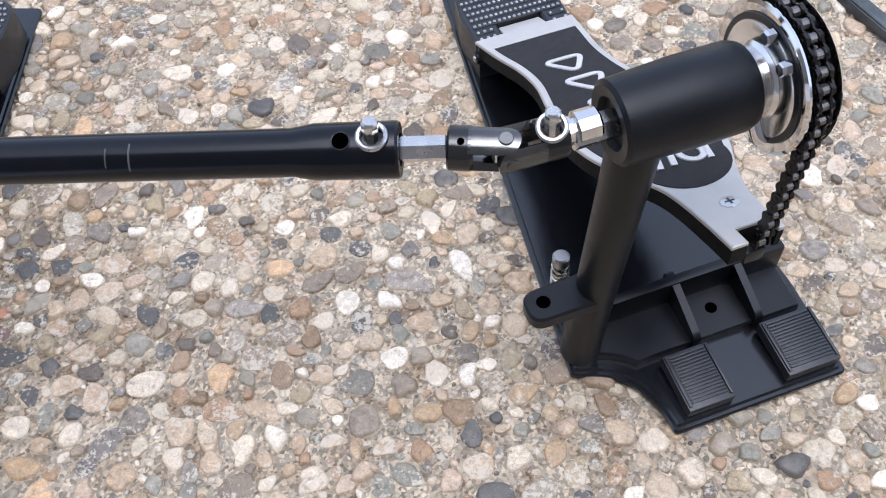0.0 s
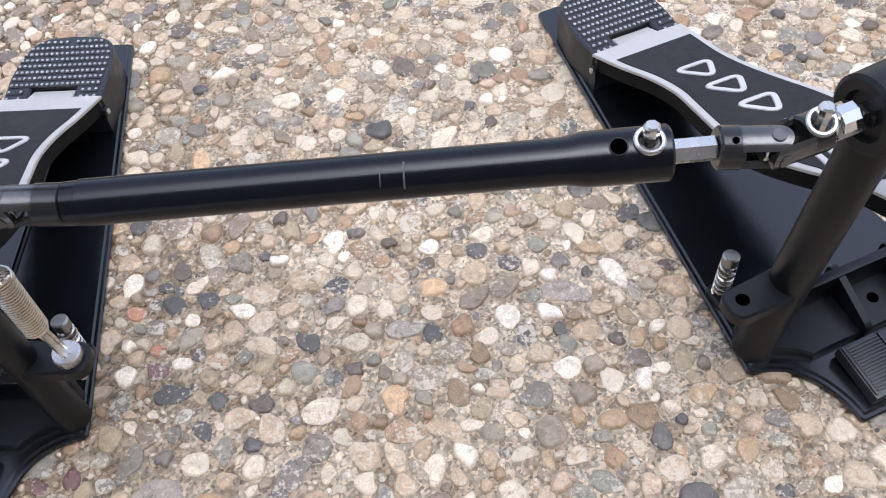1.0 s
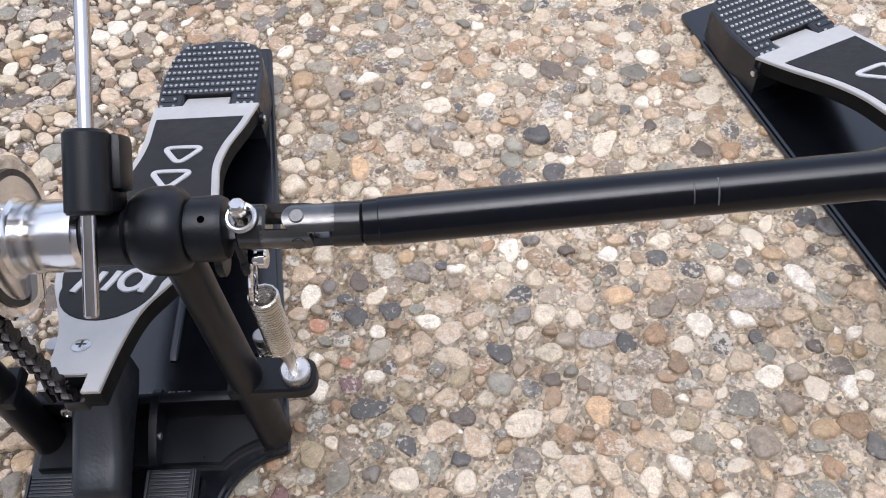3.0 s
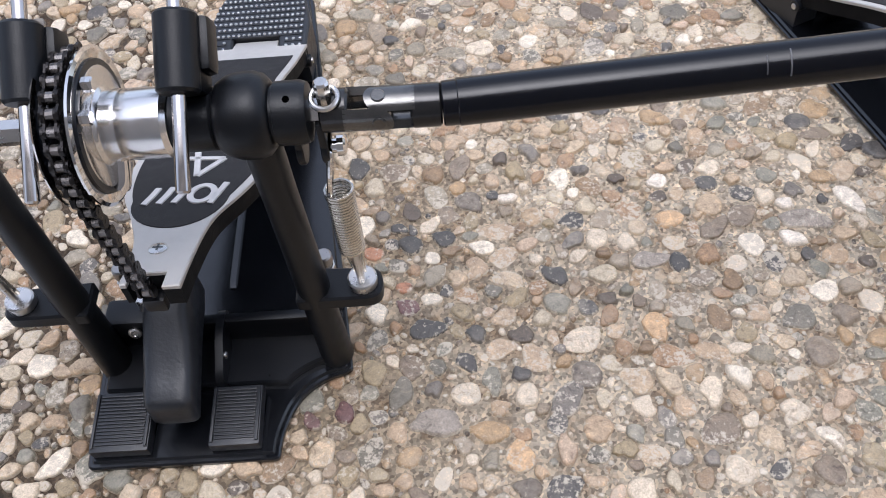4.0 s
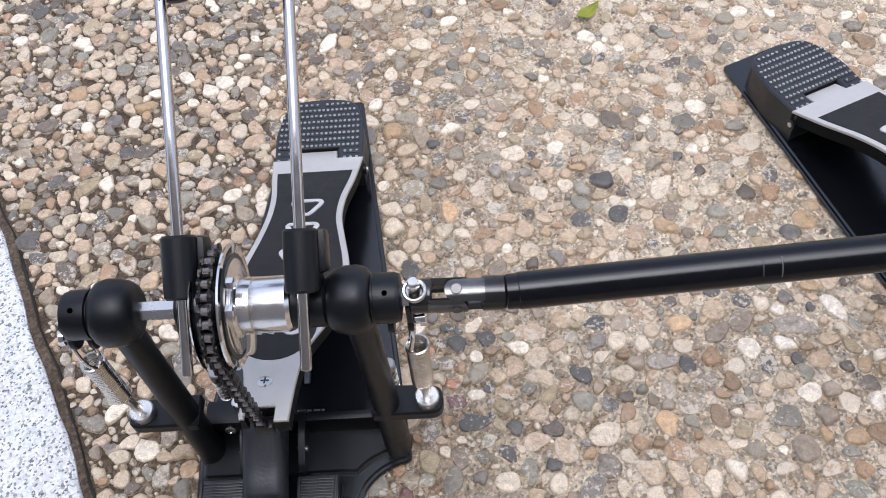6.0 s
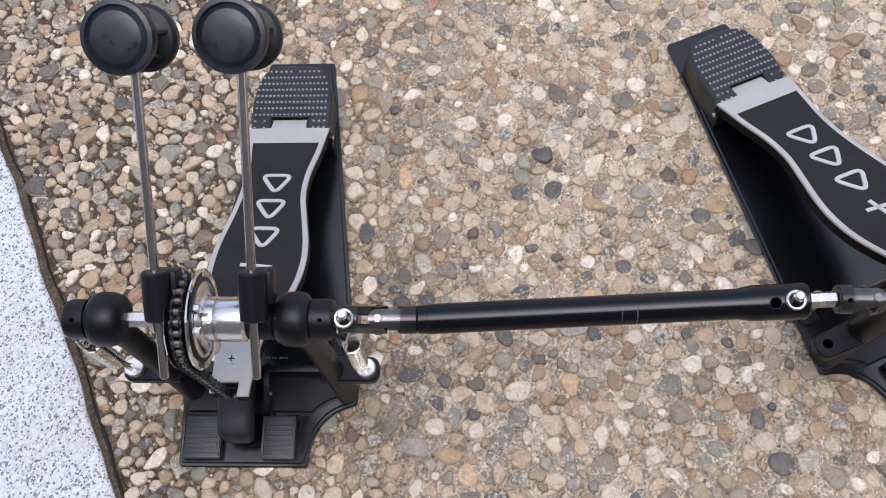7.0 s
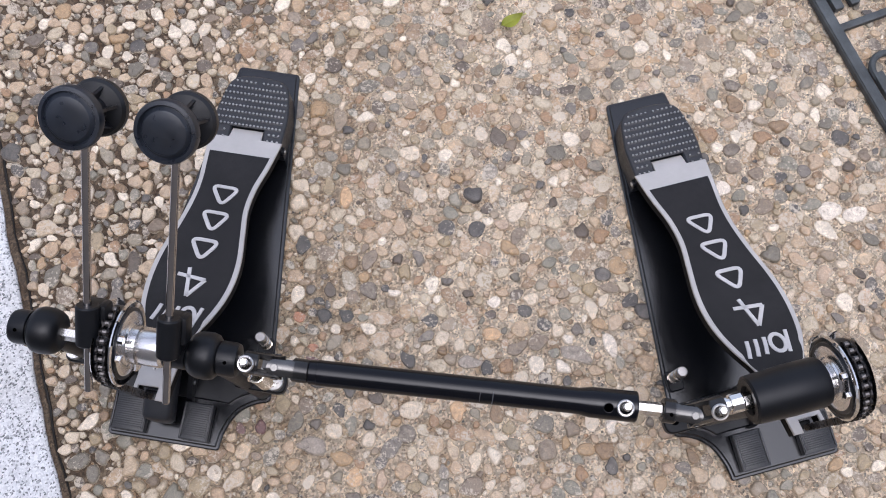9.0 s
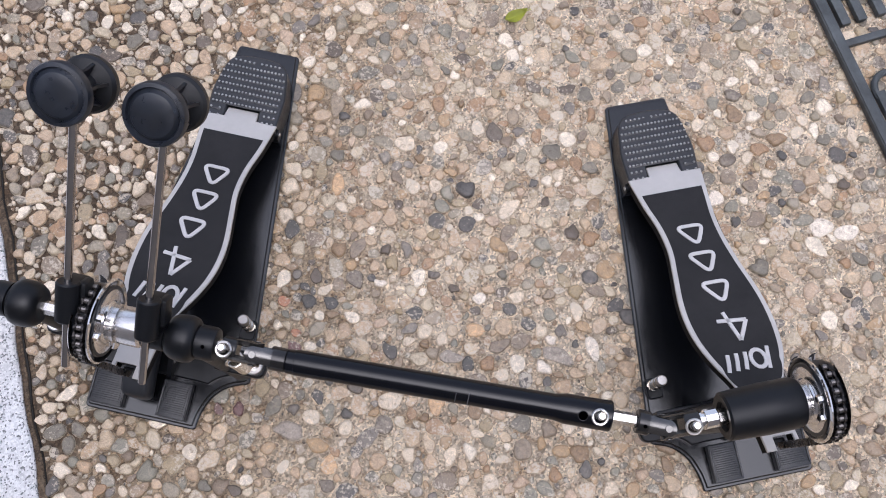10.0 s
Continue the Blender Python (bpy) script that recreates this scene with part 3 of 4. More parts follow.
def pedal_sprocket(root, mk):
    c = Vector((0.0, AXIS_Y, AXIS_Z))
    bm = bmesh.new()
    lathe(bm, c + Vector((0.0042, 0, 0)), (1, 0, 0), [(0, 0.0205), (0.0004, 0.0305), (0.0014, 0.0312), (0.0020, 0.0300), (0.0020, 0.0205)], 56)
    sp = mk("sprocket", bm, CHROME, root, "polished chrome sprocket flanges with black core")
    bm = bmesh.new()
    lathe(bm, c + Vector((0.0172, 0, 0)), (1, 0, 0), [(0, 0.0235), (0.0, 0.0295), (0.0006, 0.0312), (0.0018, 0.0314), (0.0026, 0.0300), (0.0020, 0.0270), (0.0012, 0.0235)], 56)
    mk("flange", bm, CHROME, sp)
    bm = bmesh.new()
    lathe(bm, c + Vector((0.0048, 0, 0)), (1, 0, 0), [(0, 0.0200), (0.0, 0.0262), (0.0150, 0.0262), (0.0152, 0.0120)], 48)
    mk("core", bm, PLASTIC, sp, "black sprocket core")
    bm = bmesh.new()
    lathe(bm, c + Vector((0.0185, 0, 0)), (1, 0, 0), [(0, 0.0236), (0.0016, 0.0236), (0.0022, 0.0226), (0.0024, 0.0158), (0.0034, 0.0150), (0.0040, 0.0143), (0.0098, 0.0141)], 48)
    mk("cam_dish", bm, SLEEVE, sp, "dished chrome cam")
    for a, w in ((238, 0.0042), (300, 0.0028)):
        q = Vector((0, math.cos(radians(a)), math.sin(radians(a))))
        bm = bmesh.new()
        p = c + Vector((0.0205, 0, 0))
        sweep(bm, smooth_line([p + q * 0.0245, p + q * 0.0225 + Vector((0.0010, 0, 0)), p + q * 0.0170 + Vector((0.0018, 0, 0)), p + q * 0.0110 + Vector((0.0024, 0, 0))], 4), w, 14)
        mk("cam_lobe", bm, CHROME, sp)
    for a in (95, 128):
        q = Vector((0, math.cos(radians(a)), math.sin(radians(a))))
        bm = bmesh.new()
        rod(bm, c + q * 0.0235 + Vector((0.0200, 0, 0)), c + q * 0.0235 + Vector((0.0245, 0, 0)), 0.0030, 6, 0.0005)
        mk("cam_bolt", bm, CHROME, sp)
    return c


def pedal_chain(root, mk, c):
    """Roller chain over the sprocket, from its upper back round the front and down to the toe of the board."""
    r, x = 0.0298, 0.0125
    path = [c + Vector((x, r * math.cos(a), r * math.sin(a))) for a in [radians(52 + k) for k in range(0, 128, 2)]]
    end = Vector((0.0165, 0.0275, 0.1170))
    start = path[-1]
    path += [start.lerp(end, k / 24) for k in range(1, 25)]
    lens = [0.0]
    for a, b in zip(path, path[1:]):
        lens.append(lens[-1] + (b - a).length)

    def at(s):
        for i in range(len(lens) - 1):
            if s <= lens[i + 1]:
                return path[i].lerp(path[i + 1], (s - lens[i]) / (lens[i + 1] - lens[i]))
        return path[-1]

    pitch = 0.0064
    n = int(lens[-1] / pitch)
    pins = [at(k * pitch) for k in range(n + 1)]
    bm = bmesh.new()
    for p in pins:
        rod(bm, p - Vector((0.0019, 0, 0)), p + Vector((0.0019, 0, 0)), 0.0022, 10, 0.0003)
    chain = mk("chain", bm, ROLLER, root, "dark roller chain with bright roller edges")
    for k, (a, b) in enumerate(zip(pins, pins[1:])):
        bm = bmesh.new()
        off = 0.0031 if k % 2 else 0.0022
        d = (b - a).normalized()
        for s in (-off, off):
            v = Vector((1, 0, 0)).cross(d)
            w = 0.0005
            ring = []
            for q, sgn in ((a, -1), (b, 1)):
                for g in range(7):
                    t = math.pi * (g / 6 - 0.5)
                    ring.append(q + (d * math.cos(t) * sgn + v * math.sin(t) * sgn) * 0.0028)
                ring.append((a + b) / 2 + v * 0.0016 * sgn)
            f0 = [bm.verts.new(p + Vector((s - w, 0, 0))) for p in ring]
            f1 = [bm.verts.new(p + Vector((s + w, 0, 0))) for p in ring]
            bm.faces.new(f0)
            bm.faces.new(f1[::-1])
            for i in range(len(ring)):
                j = (i + 1) % len(ring)
                bm.faces.new((f0[i], f0[j], f1[j], f1[i]))
        for q in (a, b):
            rod(bm, q - Vector((off + 0.0007, 0, 0)), q + Vector((off + 0.0007, 0, 0)), 0.0011, 8, 0.0003)
        mk("link", bm, CHAIN, chain)
    bm = bmesh.new()
    block(bm, (0.0115, 0.0262, 0.1075), (0.0220, 0.0335, 0.1165), 0.002)
    mk("chain_anchor", bm, BLACK, root)


def pedal_spring(root, mk, x, with_spring):
    """Side arm with its hole and, on the main pedal, the return spring with swivel and nut."""
    side = 1 if x > CX else -1
    y, z = 0.0595, 0.0735
    bm = bmesh.new()
    tip = rounded([(x - side * 0.034, y - 0.009, 0.002), (x + side * 0.0095, y - 0.0090, 0.008), (x + side * 0.0095, y + 0.0095, 0.008), (x - side * 0.034, y + 0.012, 0.002)][::side])
    prism(bm, tip, z - 0.0075, z, 0.0012)
    arm = mk("spring_arm", bm, CAST, root)
    if not with_spring:
        # the empty bolt hole's shade, as a black disc on the arm
        bm = bmesh.new()
        lathe(bm, (x, y + 0.001, z - 0.0003), (0, 0, 1), [(0, 0.0036), (0.0006, 0.0036), (0.0006, 0.0030), (0.0004, 0.0028)], 18)
        mk("bolt_hole", bm, HOLE_SHADE, arm)
        return
    bm = bmesh.new()
    lathe(bm, (x, y, z), (0, -0.05, 1), [(0, 0.0068), (0.0008, 0.0074), (0.0052, 0.0074), (0.0060, 0.0066)], 28)
    nut = mk("spring_nut", bm, ZINC, arm, "bright zinc adjuster nut")
    bm = bmesh.new()
    rod(bm, (x, y, z - 0.020), (x, y - 0.004, 0.104), 0.0021, 10)
    rod(bm, (x, y, z - 0.0135), (x, y, z - 0.0075), 0.0056, 6)
    mk("spring_bolt", bm, ZINC, nut)
    for s in (-1, 1):
        bm = bmesh.new()
        sweep(bm, [(x + s * 0.0022, y - 0.0005, 0.084), (x + s * 0.0036, y - 0.005, 0.105), (x + s * 0.0030, y - 0.0062, 0.113)], 0.0009, 6)
        mk("loop_wire", bm, COIL, nut)
    lo, hi = Vector((x, 0.0535, 0.1085)), Vector((x + side * 0.0005, 0.0530, 0.1530))
    turns, steps = 24, 12
    pts = []
    for k in range(turns * steps + 1):
        f = k / (turns * steps)
        a = 2 * math.pi * k / steps
        r = 0.0056 if 0.06 < f < 0.9 else (0.0044 if f < 0.5 else 0.0060)
        pts.append(lo.lerp(hi, f) + Vector((math.cos(a), math.sin(a), 0)) * r)
    bm = bmesh.new()
    sweep(bm, pts, 0.00088, 6)
    mk("return_spring", bm, COIL, root, "tightly wound nickel return spring")
    bm = bmesh.new()
    o = hi + Vector((-side * 0.0016, -0.0005, 0.0115))
    sweep(bm, [o + Vector((side * 0.0022 * math.sin(a), 0.0062 * math.cos(a), 0.0140 * math.sin(a))) for a in [k * math.pi / 16 for k in range(32)]], 0.0012, 8, True)
    mk("spring_hook", bm, CHROME, root, "bright wire link between spring and lever")
    bm = bmesh.new()
    lathe(bm, (x - side * 0.0010, AXIS_Y - 0.001, 0.1780), (side, 0, 0), [(0, 0.0030), (0.0050, 0.0030), (0.0052, 0.0044), (0.0078, 0.0044), (0.0086, 0.0034)], 14)
    mk("lever_bolt", bm, CHROME, root)
    # lever on the shaft's end that the hook hangs from
    for dx in (-0.0120, -0.0020):
        bm = bmesh.new()
        rod(bm, (x + side * dx, AXIS_Y, 0.178), (x + side * (dx + 0.0032), AXIS_Y, 0.178), 0.0078, 20)
        block(bm, (min(x + side * dx, x + side * (dx + 0.0032)), AXIS_Y - 0.0065, 0.178), (max(x + side * dx, x + side * (dx + 0.0032)), AXIS_Y + 0.0065, 0.195), 0.001)
        mk("spring_cheek", bm, CAST, root)


def beater(root, mk, x, lean):
    d = Vector((lean, 0.803, 0.596)).normalized()
    n = Vector((0, -0.596, 0.803)).normalized()
    end = Vector((x, 0.0175, 0.1960))
    bm = bmesh.new()
    rod(bm, end, end + d * 0.2020, 0.0028, 18, 0.0008)
    stem = mk("beater_rod", bm, RODS, root, "slim chrome beater rod")
    mid = end + d * 0.1995
    bm = bmesh.new()
    lathe(bm, mid + n * 0.003, n, [(-0.0040, 0.0075), (0.0075, 0.0085), (0.0095, 0.0150), (0.0105, 0.0188), (0.0125, 0.0203), (0.0165, 0.0203), (0.0185, 0.0196), (0.0190, 0.0172),
                       (0.0172, 0.0162), (0.0180, 0.0150), (0.0196, 0.0138), (0.0203, 0.0110), (0.0206, 0.0070), (0.0207, 0.002)], 48)
    head = mk("beater_face", bm, FACE, stem, "black plastic beater face with a raised rim", 28)
    bm = bmesh.new()
    lathe(bm, mid - n * 0.006, -n, [(-0.009, 0.0075), (0.0070, 0.0085), (0.0085, 0.0130), (0.0095, 0.0175), (0.0120, 0.0193), (0.0165, 0.0193), (0.0195, 0.0180), (0.0212, 0.0120), (0.0216, 0.002)], 48)
    mk("beater_back", bm, RUBBER, stem, "", 28)
    for a in range(6):
        u = (d * math.cos(a * math.pi / 3 + 0.3) + Vector((1, 0, 0)) * math.sin(a * math.pi / 3 + 0.3))
        v = n.cross(u) * 0.0010
        bm = bmesh.new()
        pts = [u * 0.006 + n * 0.0125, u * 0.0165 + n * 0.0138, u * 0.0125 + n * 0.003, u * 0.0125 - n * 0.006, u * 0.0160 - n * 0.0160, u * 0.006 - n * 0.0150]
        f0 = [bm.verts.new(mid + p - v) for p in pts]
        f1 = [bm.verts.new(mid + p + v) for p in pts]
        bm.faces.new(f0)
        bm.faces.new(f1[::-1])
        for i in range(6):
            bm.faces.new((f0[i], f0[(i + 1) % 6], f1[(i + 1) % 6], f1[i]))
        mk("beater_fin", bm, PLASTIC, stem)
    # holder on the shaft
    c = end + d * 0.051
    m = Matrix((( 1, 0, 0, c.x), (0, d.y, n.y, c.y), (0, d.z, n.z, c.z), (0, 0, 0, 1)))
    bm = bmesh.new()
    lathe(bm, c - d * 0.0145, d, [(0, 0.0072), (0.0012, 0.0082), (0.0288, 0.0082), (0.030, 0.0072)], 24)
    hold = mk("beater_holder", bm, CAST, root, "black cast beater holder", 30)
    bm = bmesh.new()
    block(bm, (-0.0076, -0.0135, -0.0185), (0.0076, 0.0140, 0.0), 0.002, m)
    lathe(bm, (x - 0.0085, AXIS_Y, AXIS_Z), (1, 0, 0), [(0, 0.0115), (0.001, 0.0125), (0.016, 0.0125), (0.017, 0.0115)], 28)
    mk("holder_clamp", bm, CAST, hold)
    bm = bmesh.new()
    block(bm, (0.0050, -0.006, -0.016), (0.0115, 0.0150, -0.002), 0.003, m)
    mk("holder_ear", bm, CAST, hold)


def post(root, mk, foot, head, r0, r1):
    bm = bmesh.new()
    f, h = Vector(foot), Vector(head)
    d = h - f
    lathe(bm, f, d, [(0, r0 * 1.08), (0.004, r0 * 1.06), (0.016, r0 * 1.03), (0.04, r0), (d.length * 0.8, r1), (d.length, r1 * 1.05)], 24)
    bmesh.ops.scale(bm, vec=(1, 1.1, 1), space=Matrix.Translation((0, -f.y, 0)), verts=bm.verts)
    mk("post", bm, CAST, root, "tapered black cast post")


def main_pedal(m):
    root = new("bass_drum_pedal")
    root.matrix_world = m
    tagged(root, "black double bass drum pedal with two beaters, on pebbled concrete", "drum pedal", "pedals of the pair")

    def mk(name, bm, mat, parent, label="", sharp=35.0):
        return part(name, bm, mat, parent, label, sharp)

    pedal_base(root, mk, True)
    pedal_heel(root, mk)
    pedal_board(root, mk, False)
    c = pedal_sprocket(root, mk)
    pedal_chain(root, mk, c)
    for s, fx in ((1, 0.0795), (-1, -0.0445)):
        hx = CX + s * 0.0600
        post(root, mk, (fx, 0.0615, 0.004), (hx, AXIS_Y + 0.001, 0.185), 0.0085, 0.0078)
        bm = bmesh.new()
        lathe(bm, (hx - s * 0.0165, AXIS_Y, AXIS_Z), (s, 0, 0), [(0.003, 0.0085), (0.0032, 0.0110), (0.0048, 0.0138), (0.0078, 0.0158), (0.0120, 0.0170), (0.0185, 0.0172), (0.0225, 0.0160), (0.0248, 0.0134), (0.0252, 0.0120)], 36)
        house = mk("bearing_housing", bm, CAST, root, "round black bearing housing", 40)
        bm = bmesh.new()
        lathe(bm, (hx + s * 0.0086, AXIS_Y, AXIS_Z), (s, 0, 0), [(0, 0.0112), (0.0012, 0.0112), (0.0016, 0.0126), (0.0115, 0.0126), (0.0140, 0.0116), (0.0148, 0.0070)], 32)
        collar = mk("shaft_collar", bm, CAST, root, "", 40)
        # small black disc paints the shade in the grub hole
        bm = bmesh.new()
        rod(bm, (hx + s * 0.0160, AXIS_Y - 0.0045, AXIS_Z + 0.0112), (hx + s * 0.0160, AXIS_Y - 0.0049, AXIS_Z + 0.0121), 0.0014, 10, 0.0002)
        mk("grub_screw", bm, HOLE_SHADE, collar)
        pedal_spring(root, mk, 0.1040 if s > 0 else -0.0690, True)
    bm = bmesh.new()
    rod(bm, (-0.0560, AXIS_Y, AXIS_Z), (0.1120, AXIS_Y, AXIS_Z), 0.0052, 6, 0.0004)
    mk("shaft", bm, STEEL, root, "bright hexagonal steel axle")
    bm = bmesh.new()
    lathe(bm, (0.0270, AXIS_Y, AXIS_Z), (1, 0, 0), [(0, 0.0136), (0.001, 0.0140), (0.0185, 0.0140), (0.0205, 0.0122)], 40)
    mk("cam_sleeve", bm, SLEEVE, root, "polished chrome sleeve on the axle")
    beater(root, mk, 0.0, -0.009)
    beater(root, mk, 0.0560, 0.013)
    return root


def slave_pedal(m):
    root = new("bass_drum_pedal")
    root.matrix_world = m
    tagged(root, "black remote drum pedal with one post and a barrel housing", "drum pedal", "pedals of the pair")

    def mk(name, bm, mat, parent, label="", sharp=35.0):
        return part(name, bm, mat, parent, label, sharp, True)

    pedal_base(root, mk, False)
    pedal_heel(root, mk)
    pedal_board(root, mk, True)
    c = pedal_sprocket(root, mk)
    pedal_chain(root, mk, c)
    post(root, mk, (0.0775, 0.0640, 0.004), (0.0700, AXIS_Y + 0.001, 0.186), 0.0100, 0.0105)
    bm = bmesh.new()
    lathe(bm, (0.0835, AXIS_Y, AXIS_Z), (-1, 0, 0), [(0.0035, 0.0060), (0.0035, 0.0098), (0.0004, 0.0110), (0.0, 0.0155), (0.0014, 0.0174), (0.0300, 0.0186), (0.0520, 0.0184), (0.0555, 0.0172), (0.0575, 0.0120)], 44)
    barrel = mk("barrel_housing", bm, CAST, root, "long black barrel bearing housing", 40)
    bm = bmesh.new()
    rod(bm, (0.0765, AXIS_Y - 0.004, AXIS_Z - 0.0187), (0.0765, AXIS_Y - 0.006, AXIS_Z - 0.0181), 0.0019, 10, 0.0002)
    mk("grub_screw", bm, RUBBER, barrel)
    bm = bmesh.new()
    rod(bm, (0.0990, AXIS_Y, AXIS_Z), (0.0100, AXIS_Y, AXIS_Z), 0.0062, 6, 0.0004)
    mk("shaft", bm, STEEL, root, "bright hexagonal steel axle")
    pedal_spring(root, mk, 0.1035, False)
    return root


def prong(bm, p, d, fork, r_in, r_out, half, s0, s1):
    """One arm of a yoke: a thick strip of a tube's wall with a rounded end."""
    other = d.cross(fork).normalized()
    na, nl = 10, 8
    skins = []
    for r in (r_out, r_in):
        rows = []
        for i in range(na + 1):
            a = half * (2 * i / na - 1)
            w = r_out * math.sin(a)
            reach = s1 - 0.0062 + math.sqrt(max(0.0, 0.0062 ** 2 - w * w))
            radial = (fork * math.cos(a) + other * math.sin(a)) * r
            rows.append([bm.verts.new(p + d * (s0 + (reach - s0) * k / nl) + radial) for k in range(nl + 1)])
        skins.append(rows)
    o, n = skins
    for i in range(na):
        for k in range(nl):
            bm.faces.new((o[i][k], o[i + 1][k], o[i + 1][k + 1], o[i][k + 1]))
            bm.faces.new((n[i][k + 1], n[i + 1][k + 1], n[i + 1][k], n[i][k]))
        bm.faces.new((o[i][nl], o[i + 1][nl], n[i + 1][nl], n[i][nl]))
        bm.faces.new((o[i + 1][0], o[i][0], n[i][0], n[i + 1][0]))
    for i, flip in ((0, False), (na, True)):
        for k in range(nl):
            q = (o[i][k], o[i][k + 1], n[i][k + 1], n[i][k])
            bm.faces.new(q[::-1] if flip else q)


def universal_joint(root, a, mid, b, upright, bored, r=0.0086):
    """Two forked yokes round a cross block; upright says which one has its arms above and below."""
    a, mid, b = Vector(a), Vector(mid), Vector(b)
    for k, p in enumerate((a, b)):
        d = (mid - p).normalized()
        side = d.cross(Vector((0, 0, 1))).normalized()
        lift = Vector((0, -0.22, 0.976))
        fork = (lift - d * lift.dot(d)).normalized() if k == upright else side
        length = (mid - p).length
        root_end = length - 0.0118
        bm = bmesh.new()
        lathe(bm, p, d, [(0, r - 0.0009), (0.0008, r), (root_end - 0.001, r), (root_end, r - 0.001)], 28)
        yoke = part("yoke", bm, DARKSTEEL, root, "blackened steel joint yoke")
        if bored and k == upright:
            # black disc on the yoke for the pin hole's shaded inside
            bm = bmesh.new()
            o = p + d * 0.0055 + Vector((0, -0.42, 0.9)) * (r - 0.0002)
            rod(bm, o, o + Vector((0, -0.42, 0.9)) * 0.0005, 0.0014, 12, 0.0001)
            part("pin_hole", bm, HOLE_SHADE, yoke)
        for s in (-1, 1):
            bm = bmesh.new()
            prong(bm, p, d, fork * s, r * 0.62, r, radians(43), root_end - 0.002, length + 0.0056)
            part("fork", bm, WORN, yoke, "worn steel fork arm", 40)
            bm = bmesh.new()
            q = mid + fork * s * (r - 0.0004)
            rod(bm, q, q + fork * s * 0.0009, 0.0028, 16, 0.0003)
            part("rivet", bm, WORN, yoke)
    bm = bmesh.new()
    d = (b - a).normalized()
    rod(bm, mid - d * 0.0046, mid + d * 0.0046, 0.0050, 12)
    part("cross_block", bm, STEEL, root)


def key_bolt(root, p, lean=(0, -0.12, 1), low=0.0):
    """Square-headed key bolt standing in its open washer."""
    u = Vector(lean).normalized()
    a, b, _ = frame_of(u)
    p = Vector(p)
    bm = bmesh.new()
    o = p + u * (low + 0.0010)
    sweep(bm, [o + (a * math.cos(t) + b * math.sin(t)) * 0.0051 for t in [k * math.pi / 14 for k in range(28)]], 0.0011, 8, True)
    washer = part("washer", bm, ZINC, root, "bright round washer")
    w = Vector((0, -0.04, 1)).normalized()
    q = p + u * low
    bm = bmesh.new()
    lathe(bm, q, w, [(-0.003, 0.0030), (0.0040, 0.0030), (0.0044, 0.0032), (0.0084, 0.0032), (0.0093, 0.0024)], 8)
    part("bolt", bm, STEEL, washer)


